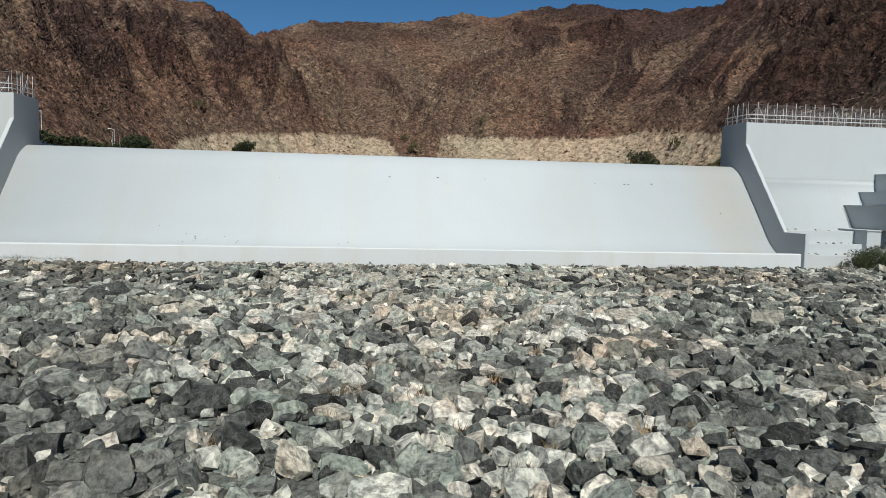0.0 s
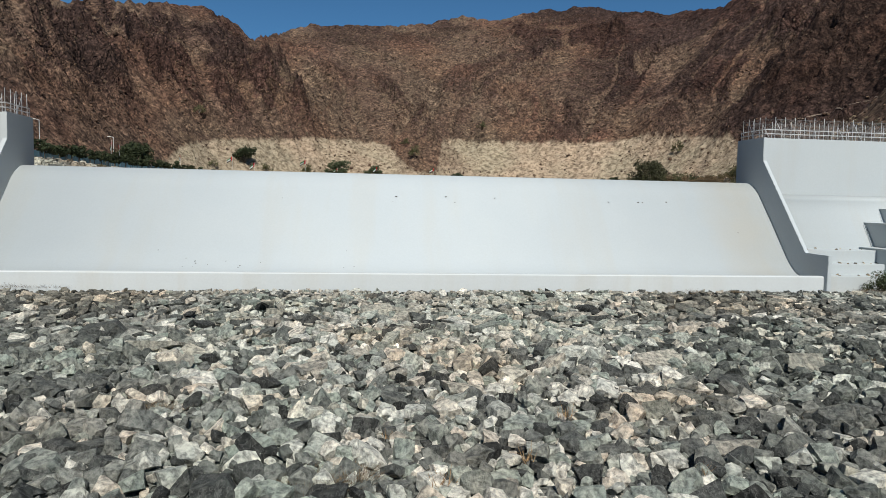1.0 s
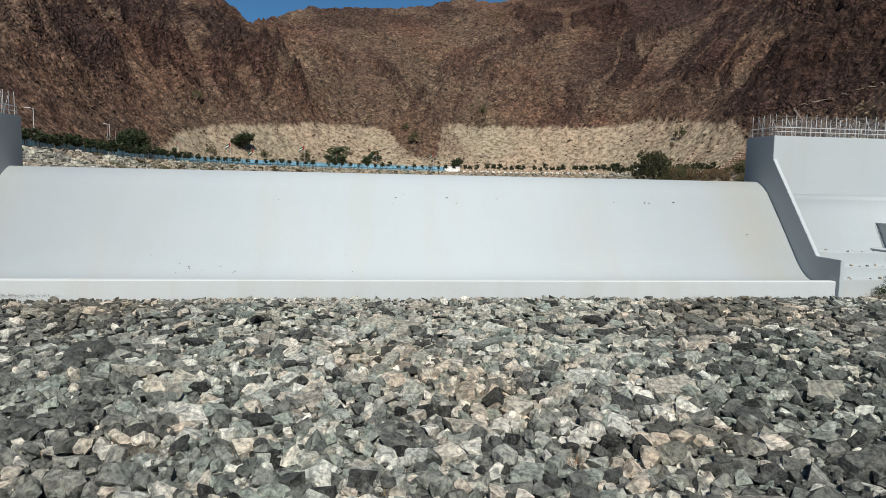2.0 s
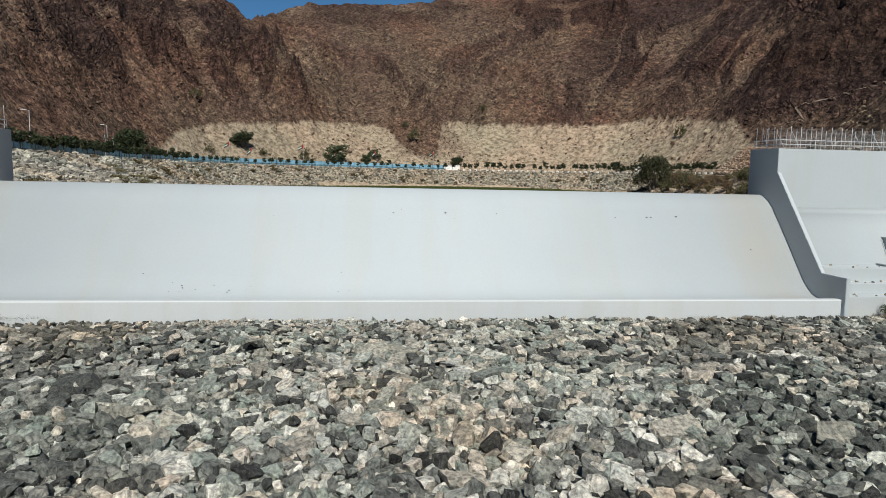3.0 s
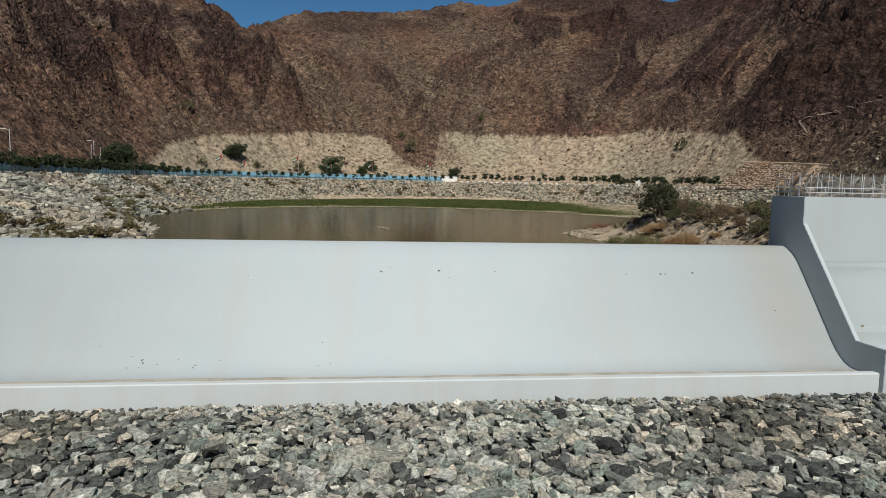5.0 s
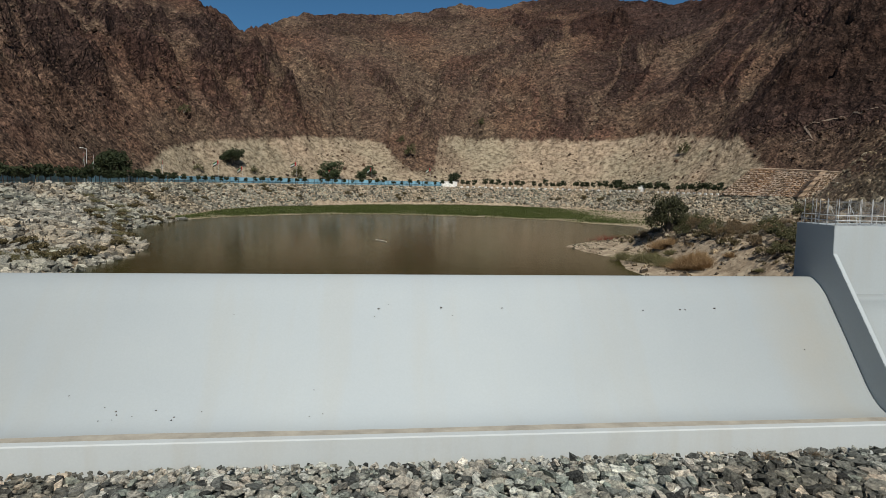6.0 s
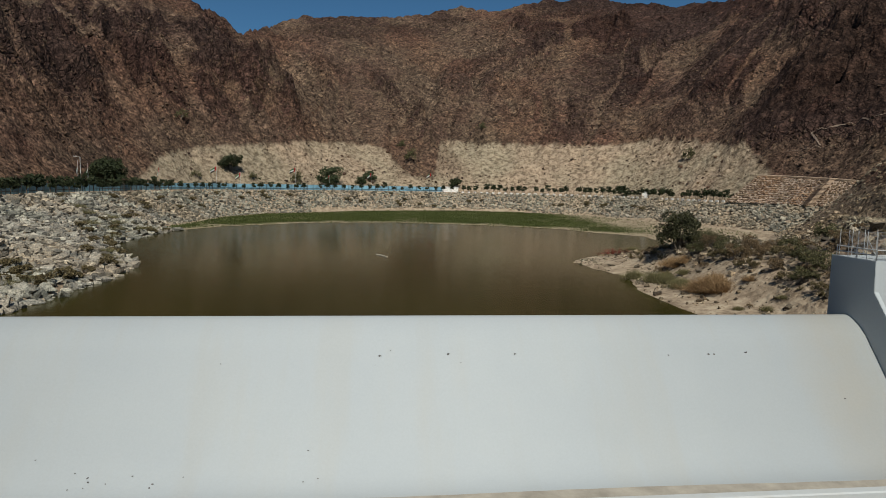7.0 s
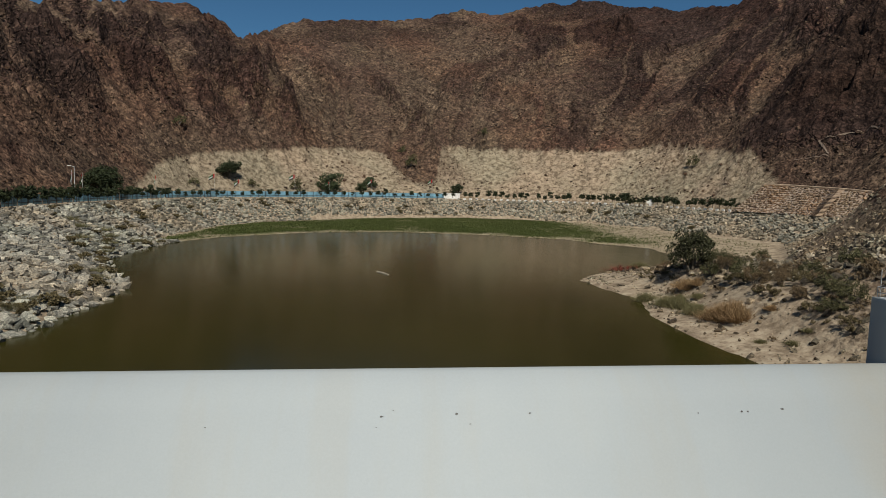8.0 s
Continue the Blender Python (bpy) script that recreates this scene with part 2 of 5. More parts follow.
def concrete_material(name, base, dirt, stain=0.5, washed=None):
    """Painted concrete with run-off streaks and patches; washed: a stretch of x with a broad beige stain."""
    m, t, s = material(name)
    v = world_place(t)
    streak = noise_tex(t, 1.0, 5, world_place(t, (0.35, 0.04, 0.05)), 0.6)
    patch = noise_tex(t, 0.12, 5, v, 0.6)
    fine = noise_tex(t, 6.0, 5, v, 0.7)
    col = mix(t, math_node(t, "MULTIPLY", ramp(t, streak, [(0.48, (0, 0, 0)), (0.64, (1, 1, 1))]), stain), base, dirt)
    if washed:
        sep = t.nodes.new("ShaderNodeSeparateXYZ")
        t.links.new(v, sep.inputs[0])
        across = t.nodes.new("ShaderNodeMapRange")
        across.inputs["From Min"].default_value, across.inputs["From Max"].default_value = washed
        t.links.new(math_node(t, "ADD", sep.outputs["X"], math_node(t, "MULTIPLY", noise_tex(t, 0.25, 4, v), 3.0)), across.inputs["Value"])
        band = ramp(t, across.outputs["Result"], [(0.0, (0, 0, 0)), (0.45, (0.4, 0.4, 0.4)), (0.7, (0.36, 0.36, 0.36)), (1.0, (0.03, 0.03, 0.03))])
        col = mix(t, math_node(t, "MULTIPLY", band, ramp(t, patch, [(0.3, (0.5, 0.5, 0.5)), (0.6, (1, 1, 1))])), col, (0.42, 0.365, 0.27))
    col = mix(t, 0.55, col, ramp(t, patch, [(0.3, (0.93, 0.94, 0.95)), (0.7, (1.03, 1.02, 1.0))]), "MULTIPLY")
    col = mix(t, 0.5, col, ramp(t, fine, [(0.3, (0.93, 0.93, 0.93)), (0.7, (1.04, 1.04, 1.04))]), "MULTIPLY")
    t.links.new(col, s.inputs["Base Color"])
    s.inputs["Roughness"].default_value = 0.7
    s.inputs["Specular IOR Level"].default_value = 0.2
    bump(t, s, math_node(t, "ADD", fine, math_node(t, "MULTIPLY", patch, 3.0)), 0.25, 0.03)
    return m


WHITE = concrete_material("white_painted_concrete", (0.398, 0.432, 0.444), (0.384, 0.372, 0.336), 0.3)
SPILL = concrete_material("stained_white_spillway", (0.398, 0.432, 0.444), (0.4, 0.388, 0.344), 0.22, (33.0, 40.5))
SILL = concrete_material("weathered_white_concrete", (0.48, 0.505, 0.505), (0.43, 0.405, 0.35), 0.3)
CHIP = concrete_material("bare_concrete_chip", (0.16, 0.152, 0.144), (0.096, 0.088, 0.08), 0.5)


def plain(name, col, rough=0.6, metal=0.0, scale=3.0, amount=0.4):
    m, t, s = material(name)
    n = noise_tex(t, scale, 5, world_place(t), 0.65)
    k = ramp(t, n, [(0.3, (1 - amount,) * 3), (0.7, (1 + amount * 0.6,) * 3)])
    t.links.new(mix(t, 1.0, col, k, "MULTIPLY"), s.inputs["Base Color"])
    s.inputs["Roughness"].default_value, s.inputs["Metallic"].default_value = rough, metal
    return m


GALVANISED = plain("galvanised_steel", (0.5, 0.505, 0.5), 0.5, 0.15)
WIRE = plain("weathered_fence_wire", (0.2, 0.2, 0.2), 0.6, 0.2)
BLUE_PANEL = plain("sky_blue_painted_panel", (0.2, 0.4, 0.52), 0.5, 0, 0.4, 0.5)
DARK_STEEL = plain("dark_fence_steel", (0.05, 0.055, 0.06), 0.5, 0.3)
FLAG_RED = plain("red_cloth", (0.55, 0.03, 0.03), 0.9)
FLAG_GREEN = plain("green_cloth", (0.01, 0.16, 0.05), 0.9)
FLAG_WHITE = plain("white_cloth", (0.8, 0.8, 0.78), 0.9)
FLAG_BLACK = plain("black_cloth", (0.02, 0.02, 0.02), 0.9)
WHITE_PAINT = plain("white_paint", (0.78, 0.77, 0.74), 0.7)
BARK = plain("grey_brown_bark", (0.13, 0.11, 0.085), 0.9, 0, 2.0)
SILT = plain("brown_silt", (0.37, 0.335, 0.275), 0.95, 0, 0.5, 0.3)
DRIFTWOOD = plain("bleached_driftwood", (0.42, 0.37, 0.3), 0.9, 0, 2.0)
PATH_DUST = plain("trodden_path_dust", (0.22, 0.165, 0.125), 0.95, 0, 1.0)
TAN_MORTAR = plain("tan_mortar", (0.43, 0.33, 0.25), 0.9, 0, 1.0)
TAN_STEP = plain("terracotta_step", (0.46, 0.34, 0.24), 0.9, 0, 1.0)


def leaf_material(name, dark, light):
    m, t, s = material(name)
    geo = t.nodes.new("ShaderNodeNewGeometry")
    col = ramp(t, geo.outputs["Random Per Island"], [(0.0, dark), (1.0, light)])
    t.links.new(col, s.inputs["Base Color"])
    s.inputs["Roughness"].default_value = 0.75
    s.inputs["Specular IOR Level"].default_value = 0.2
    return m


LEAF_DARK = leaf_material("dark_hedge_leaves", (0.014, 0.021, 0.01), (0.04, 0.05, 0.021))
LEAF_OLIVE = leaf_material("dusty_olive_leaves", (0.04, 0.04, 0.018), (0.12, 0.112, 0.052))
LEAF_GREEN = leaf_material("green_shrub_leaves", (0.024, 0.036, 0.014), (0.08, 0.096, 0.048))
LEAF_BROWN = leaf_material("brown_dry_twigs", (0.08, 0.054, 0.03), (0.208, 0.148, 0.084))
LEAF_DRY = leaf_material("dry_tan_blades", (0.16, 0.096, 0.044), (0.384, 0.256, 0.136))
LEAF_RED = leaf_material("rusty_red_blades", (0.112, 0.024, 0.016), (0.2, 0.056, 0.036))
LEAF_MIXED = leaf_material("half_dry_leaves", (0.06, 0.048, 0.022), (0.168, 0.132, 0.068))
LEAF_ACACIA = leaf_material("acacia_leaves", (0.02, 0.022, 0.01), (0.06, 0.06, 0.028))
LEAF_STRAW = leaf_material("grey_green_blades", (0.072, 0.068, 0.028), (0.2, 0.176, 0.088))
GRASS = leaf_material("marsh_grass_blades", (0.026, 0.037, 0.008), (0.095, 0.11, 0.032))


def water_material():
    m, t, s = material("murky_olive_water")
    v = world_place(t)
    n = noise_tex(t, 0.03, 3, v)
    t.links.new(ramp(t, n, [(0.3, (0.023, 0.0205, 0.003)), (0.7, (0.034, 0.03, 0.005))]), s.inputs["Base Color"])
    s.inputs["Roughness"].default_value = 0.15
    s.inputs["IOR"].default_value = 1.33
    s.inputs["Specular IOR Level"].default_value = 0.2
    ripple = noise_tex(t, 0.9, 4, world_place(t, (1, 0.7, 1)), 0.55)
    bump(t, s, ripple, 0.12, 0.08)
    return m


WATER = water_material()
GROUND = ground_material()


# ---- mesh helpers ----
def mesh_object(name, verts, faces, mat, parent=None, label="", smooth_shade=False):
    me = bpy.data.meshes.new(name)
    me.from_pydata([tuple(v) for v in verts], [], faces)
    me.materials.append(mat)
    if smooth_shade:
        me.polygons.foreach_set("use_smooth", [True] * len(me.polygons))
    ob = new(name, me)
    ob.parent = parent
    return tagged(ob, label)


def part(name, bm, mat, parent=None, label=""):
    me = bpy.data.meshes.new(name)
    bm.normal_update()
    bm.to_mesh(me)
    bm.free()
    me.materials.append(mat)
    ob = new(name, me)
    ob.parent = parent
    return tagged(ob, label)


def triangles(name, verts, tris, mat, parent=None, label=""):
    """One mesh from numpy arrays of vertices and triangles."""
    me = bpy.data.meshes.new(name)
    me.vertices.add(len(verts))
    me.vertices.foreach_set("co", np.ascontiguousarray(verts, np.float32).ravel())
    me.loops.add(len(tris) * 3)
    me.loops.foreach_set("vertex_index", np.ascontiguousarray(tris, np.int32).ravel())
    me.polygons.add(len(tris))
    me.polygons.foreach_set("loop_start", np.arange(0, len(tris) * 3, 3, dtype=np.int32))
    me.polygons.foreach_set("use_smooth", np.zeros(len(tris), bool))
    me.update(calc_edges=True)
    me.materials.append(mat)
    ob = new(name, me)
    ob.parent = parent
    return tagged(ob, label)


def box(bm, x0, x1, y0, y1, z0, z1, bevel=0.0):
    made = bmesh.ops.create_cube(bm, size=1.0, matrix=Matrix.LocRotScale(((x0 + x1) / 2, (y0 + y1) / 2, (z0 + z1) / 2), None, (x1 - x0, y1 - y0, z1 - z0)))
    if bevel:
        edges = list({ed for v in made["verts"] for ed in v.link_edges})
        bmesh.ops.bevel(bm, geom=edges, offset=bevel, segments=2, affect="EDGES", profile=0.6)


def tube(bm, p, q, r0, r1=None, sides=8):
    p, q = Vector(p), Vector(q)
    turn = (q - p).to_track_quat("Z", "Y").to_matrix().to_4x4()
    bmesh.ops.create_cone(bm, cap_ends=True, segments=sides, radius1=r0, radius2=r0 if r1 is None else r1, depth=(q - p).length, matrix=Matrix.Translation((p + q) / 2) @ turn)


def extruded(bm, outline, x0, x1, bevel=0.0):
    """A closed (y, z) outline drawn along x."""
    ends = [[bm.verts.new((x, y, z)) for y, z in outline] for x in (x0, x1)]
    n = len(outline)
    for k in range(n):
        bm.faces.new((ends[0][k], ends[0][(k + 1) % n], ends[1][(k + 1) % n], ends[1][k]))
    bm.faces.new(ends[0])
    bm.faces.new(ends[1])
    bmesh.ops.recalc_face_normals(bm, faces=bm.faces)
    if bevel:
        bmesh.ops.bevel(bm, geom=[ed for ed in bm.edges if ed.calc_face_angle(0) > 0.5], offset=bevel, segments=2, affect="EDGES")


def empty(name, where, label, category, group="", kind=""):
    ob = new(name)
    ob.location = where
    ob.empty_display_size = 0.5
    return tagged(ob, label, category, group, kind)


# ---- terrain ----
ROAD = [(-82, 40), (-83, 120), (-83.1, 176.7), (-84.8, 224), (-78.8, 284.6), (-64.9, 317.5), (-43.6, 338), (-18.8, 362), (10, 377), (42, 388), (72, 381), (100, 367), (123, 346), (136, 306), (145, 275), (152, 258), (154, 238), (157, 228), (140, 206), (113, 172), (97, 148), (87, 118), (84, 40)]
SHORE = [(-39, 40), (-41.8, 97), (-40.8, 100), (-40.9, 108.5), (-40.3, 117), (-41.4, 129.6), (-42.9, 135.4), (-50, 149), (-59.5, 171), (-59.9, 189), (-57.6, 212), (-47, 234), (-23, 258), (7, 267), (38, 260), (65, 245), (72, 229), (83, 216), (81, 195), (69, 174), (55, 163), (45, 155), (39.3, 146.5), (40.1, 136.4), (42.8, 124.7), (38.8, 110.6), (38.6, 96.7), (39.8, 86.3), (39.8, 40)]
WATER_LEVEL, ROAD_LEVEL = 4.9, 15.0
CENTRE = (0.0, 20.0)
# how steeply the ridge stands over the valley, by direction from its middle (degrees, rise over run)
SKYLINE = [(-180, 0.200), (-90, 0.300), (-40, 0.270), (-25.3, 0.220), (-23.5, 0.226), (-19.4, 0.240), (-15, 0.239), (-12.9, 0.223), (-10.8, 0.203), (-9.1, 0.219), (-7.7, 0.230), (-5.9, 0.237), (-2.2, 0.240), (0.6, 0.241), (3.4, 0.245), (5.3, 0.252), (7.1, 0.260), (9.5, 0.252), (11.8, 0.261), (13.7, 0.268), (18.2, 0.273), (20.5, 0.263), (24.4, 0.255), (28.9, 0.261), (34, 0.300), (45, 0.360), (90, 0.300), (180, 0.200)]
STEEPNESS = [(-180, .5), (-60, .8), (-14, .8), (-8, .6), (8, .6), (20, .62), (26, .66), (34, .85), (60, .8), (180, .5)]

# the bathtub line left by high water: how high it lies over the valley, by direction (degrees, degrees)
HIGH_WATER = [(-21, -4.0), (-19, -0.6), (-17, 1.1), (-15.2, 1.9), (-11.3, 2.35), (-7.7, 2.57), (-3.1, 2.82), (-0.25, 2.72), (0.9, 2.2), (1.7, 1.2), (3.6, 0.05), (5.1, 0.4), (5.5, 3.05), (8.9, 2.95), (13.2, 2.93), (18.8, 2.93), (21.9, 3.07), (23.7, 3.5), (26.3, 3.35), (30.4, 3.0), (31.6, 1.6), (33, -0.5)]
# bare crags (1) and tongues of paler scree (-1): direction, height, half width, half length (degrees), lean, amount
# the two at 34 and 36.5 also darken the upper right slope as shade
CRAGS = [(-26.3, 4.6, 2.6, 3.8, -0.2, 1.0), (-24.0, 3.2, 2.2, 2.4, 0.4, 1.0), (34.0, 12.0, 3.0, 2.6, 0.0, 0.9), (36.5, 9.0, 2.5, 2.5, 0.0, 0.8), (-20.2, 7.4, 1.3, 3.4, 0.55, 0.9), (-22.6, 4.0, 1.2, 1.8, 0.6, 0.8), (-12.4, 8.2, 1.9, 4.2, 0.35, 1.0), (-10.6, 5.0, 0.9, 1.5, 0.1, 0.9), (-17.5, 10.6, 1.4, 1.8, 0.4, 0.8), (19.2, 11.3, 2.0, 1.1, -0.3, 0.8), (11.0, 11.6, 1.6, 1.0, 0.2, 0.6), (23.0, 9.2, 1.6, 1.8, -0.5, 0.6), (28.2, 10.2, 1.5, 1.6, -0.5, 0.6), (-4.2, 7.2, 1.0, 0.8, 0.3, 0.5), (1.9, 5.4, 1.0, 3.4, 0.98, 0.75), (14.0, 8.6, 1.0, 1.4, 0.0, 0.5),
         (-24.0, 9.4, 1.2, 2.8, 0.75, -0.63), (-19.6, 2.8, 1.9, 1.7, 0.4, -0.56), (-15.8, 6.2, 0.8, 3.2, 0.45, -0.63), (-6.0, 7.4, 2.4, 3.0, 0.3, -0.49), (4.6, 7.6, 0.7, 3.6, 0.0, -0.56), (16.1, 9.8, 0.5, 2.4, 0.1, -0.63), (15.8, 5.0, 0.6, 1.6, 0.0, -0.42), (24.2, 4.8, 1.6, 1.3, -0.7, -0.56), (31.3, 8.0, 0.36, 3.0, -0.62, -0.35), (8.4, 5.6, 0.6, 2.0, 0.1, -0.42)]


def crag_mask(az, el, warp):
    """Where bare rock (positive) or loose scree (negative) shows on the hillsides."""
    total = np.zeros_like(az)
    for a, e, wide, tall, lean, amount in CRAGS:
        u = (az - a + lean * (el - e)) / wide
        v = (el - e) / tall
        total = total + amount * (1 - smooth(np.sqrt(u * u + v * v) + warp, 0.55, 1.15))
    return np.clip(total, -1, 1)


def ridge_table():
    az = np.arange(-180, 180.5, 0.5)
    rise = np.interp(az, *zip(*SKYLINE))
    steep = np.interp(az, *zip(*STEEPNESS))
    r = np.arange(30, 1000, 2.0)
    x = CENTRE[0] + np.sin(np.radians(az))[:, None] * r
    y = CENTRE[1] + np.cos(np.radians(az))[:, None] * r
    out = -distance_in(x, y, ROAD)
    z = ROAD_LEVEL + steep[:, None] * (out - 9)
    over = (z - 21 - rise[:, None] * r) > -5
    first = np.where(over.any(1), over.argmax(1), len(r) - 1)
    return az, r[first]


RIDGE_AZ, RIDGE_R = ridge_table()
RIDGE_R = np.minimum(RIDGE_R, 720)


def terrain(x, y):
    """Height of the ground and its cover: marsh grass, pale rock, dust; and the depth of bank stone."""
    din = distance_in(x, y, ROAD)
    wet = distance_in(x, y, SHORE)
    dsh = np.maximum(-wet, 0)
    az = np.degrees(np.arctan2(x - CENTRE[0], y - CENTRE[1]))
    r = np.hypot(x - CENTRE[0], y - CENTRE[1])
    left = smooth(-x, 0, 30) * smooth(-y, -235, -150)
    right = smooth(x, 45, 75) * smooth(-y, -215, -175)
    slope = 0.55 * (1 - left) * (1 - right) + 0.235 * left + 0.8 * right
    n_small, n_mid = fbm(x / 4, y / 4, 3, 3), fbm(x / 14, y / 14, 4, 11)
    mound = smooth(x, 40, 52) * smooth(-y, -172, -150)
    knoll = (np.interp(dsh, [0, 6.5, 9.5, 12.5, 16, 40], [0, 0.9, 3.2, 5.2, 6.0, 4.5]) + 5 * smooth(-y, -110, -92) * smooth(x, 53, 62)) * smooth(x, 30, 40) * smooth(-y, -148, -128)
    floor = WATER_LEVEL + 0.006 * dsh + smooth(dsh, 0, 3) * 0.12 + mound * smooth(dsh, 0, 14) * (1.2 + 3.0 * n_mid + 0.02 * dsh) * (1 - smooth(-y, -150, -128)) + knoll * (1 + 0.45 * n_mid)
    floor = np.where(wet > 0, WATER_LEVEL - np.minimum(0.1 + 0.12 * wet, 4), floor)
    bank = ROAD_LEVEL - slope * din
    low = np.where(wet > 0, floor, np.maximum(floor, np.minimum(bank + 0.6 * n_small, WATER_LEVEL + 0.1 + 0.5 * dsh)))
    steep = np.interp(az, *zip(*STEEPNESS))
    edge = np.interp(az, RIDGE_AZ, RIDGE_R)
    flat = 9 - 8 * smooth(x, 92, 108) * smooth(-y, -222, -205)
    out = np.maximum(-din - flat, 0)
    crest_out = np.maximum(r - edge, 0)
    rise = np.maximum(out * steep - crest_out * (steep + 0.35), -out * 0.1)
    # gullies run aslant: down to the right on the left spur, down to the left on the right one
    lift = np.degrees(np.arctan((ROAD_LEVEL - 20 + out * steep) / np.maximum(r, 1)))
    q = az + np.interp(az, [-20, -6, 1, 10, 20, 26], [0.46, 0.46, 0.2, -0.15, -0.5, -0.72]) * lift
    wander = 0.9 * fbm(x / 28, y / 28, 3, 83)
    spur_left = smooth(-q + wander, 4.3, 5.3) * smooth(-az, 2, 6)
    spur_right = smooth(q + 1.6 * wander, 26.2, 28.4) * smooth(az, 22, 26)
    folds = fbm(q / 6.0 + 7, r / 260, 2, 41)
    warp = 3.0 * fbm(x / 70, y / 70, 2, 61)
    ribs = 1 - 2.6 * np.abs(fbm(q / 3.0 + warp, r / 120, 3, 47))
    crag = np.abs(fbm(x / 24, y / 24, 4, 53))
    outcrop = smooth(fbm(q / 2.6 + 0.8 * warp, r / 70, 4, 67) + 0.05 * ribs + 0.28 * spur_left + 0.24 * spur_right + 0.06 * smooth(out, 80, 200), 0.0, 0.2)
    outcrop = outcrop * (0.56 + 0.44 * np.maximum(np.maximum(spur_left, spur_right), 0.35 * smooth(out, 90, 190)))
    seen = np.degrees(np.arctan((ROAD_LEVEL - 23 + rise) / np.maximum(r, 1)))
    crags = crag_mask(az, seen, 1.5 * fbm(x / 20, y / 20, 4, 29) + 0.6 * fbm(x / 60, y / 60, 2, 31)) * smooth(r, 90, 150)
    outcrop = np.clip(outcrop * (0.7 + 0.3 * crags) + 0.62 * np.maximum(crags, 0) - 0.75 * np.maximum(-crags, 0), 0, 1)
    # a dark buttress that comes down in the middle and cuts through the pale band
    buttress = smooth(9.0 - az - 1.05 * lift + 2.5 * wander, -0.4, 1.0) * smooth(az + 2.5 * wander - 0.12 * lift, 0.9, 2.4) * smooth(-lift, -9.5, -6.5) * smooth(out, 6, 20)
    outcrop = np.maximum(outcrop, 0.6 * buttress)
    fins = np.abs(fbm(q / 0.9 + 2 * warp, r / 45, 3, 97))
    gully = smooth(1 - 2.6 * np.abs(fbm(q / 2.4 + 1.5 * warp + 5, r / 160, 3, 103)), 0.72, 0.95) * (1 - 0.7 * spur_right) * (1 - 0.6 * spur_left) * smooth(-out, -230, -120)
    blocky = fbm(x / 9, y / 9, 3, 71)
    # crags split along joints that run down the slope
    across = np.radians(q) * r + 5 * fbm(x / 9, y / 9, 2, 111)
    joints = 9.0 * (broken(across / 7, r / 17, 121) - 0.5) + 4.5 * (broken(across / 3.4, r / 7, 131) - 0.5)
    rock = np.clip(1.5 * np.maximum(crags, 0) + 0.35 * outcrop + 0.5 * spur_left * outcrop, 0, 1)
    away = smooth(out, 4, 60)
    calm = 1 - 0.8 * smooth(r, edge - 90, edge - 10)
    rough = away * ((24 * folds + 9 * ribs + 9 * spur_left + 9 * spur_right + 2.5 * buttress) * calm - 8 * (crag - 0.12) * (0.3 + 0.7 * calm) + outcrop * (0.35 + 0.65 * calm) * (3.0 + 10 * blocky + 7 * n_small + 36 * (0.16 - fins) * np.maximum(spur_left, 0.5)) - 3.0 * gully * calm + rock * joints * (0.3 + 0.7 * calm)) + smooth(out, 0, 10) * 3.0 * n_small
    high = ROAD_LEVEL + rise + rough
    h = np.where(din >= 0, low, np.where(-din < flat, ROAD_LEVEL, np.maximum(high, ROAD_LEVEL - 2)))
    h = h + np.where(wet > -6, 0, 4.5 * np.exp(-((x - 122) / 13) ** 2 - ((y - 166) / 15) ** 2))
    # valley below the dam
    side = np.maximum(np.abs(x - 4) - 92, 0)
    down = -1.0 + 0.5 * side + 5 * n_mid * smooth(side, 5, 40)
    h = np.where(y < 66.2, np.minimum(down, 60), h)
    far_side = smooth(y, 165, 235)
    toe = din * slope - (ROAD_LEVEL - WATER_LEVEL - 0.7)
    grass = smooth(dsh, 0.2, 1.6) * (0.42 + 0.58 * smooth(dsh + 8 * n_mid, 4, 11)) * smooth(toe, 1, 4) * far_side * (0.6 + 0.4 * smooth(n_mid, -0.12, 0.05))
    grass = np.where(wet > -0.1, 0, grass) * (1 - 0.8 * smooth(x, 70, 100))
    line = np.interp(az, *zip(*HIGH_WATER)) + 0.5 * fbm(x / 5, y / 12, 3, 77) + 0.35 * fbm(x / 22, y / 40, 2, 79)
    pale = smooth(line - np.degrees(np.arctan((h - 23) / np.maximum(r, 1))), -0.06, 0.08) * (y > 66.2)
    rubble = mound * smooth(x + 16 * n_mid, 45, 55) * (y > 66.2)
    stony = right * smooth(h, 6.5, 8) * (y > 66.2)
    sand = np.where((din > 0) | (y < 66.2) | (-din < flat), 1.0, 0) * (1 - 0.5 * rubble) * (1 - 0.75 * stony)
    pale = pale * (1 - 0.4 * buttress) * (1 - 0.15 * outcrop) * (1 - 0.5 * rubble) * (1 - 0.5 * stony)
    # spur_right and the az term tone the right side down: dark rock and painted shade
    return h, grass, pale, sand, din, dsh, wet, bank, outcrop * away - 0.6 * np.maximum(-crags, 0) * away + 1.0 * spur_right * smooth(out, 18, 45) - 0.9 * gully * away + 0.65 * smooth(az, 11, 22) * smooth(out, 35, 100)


def axis(spans):
    out = []
    for lo, hi, step in spans:
        out.append(np.arange(lo, hi, step))
    return np.concatenate(out + [[spans[-1][1]]])


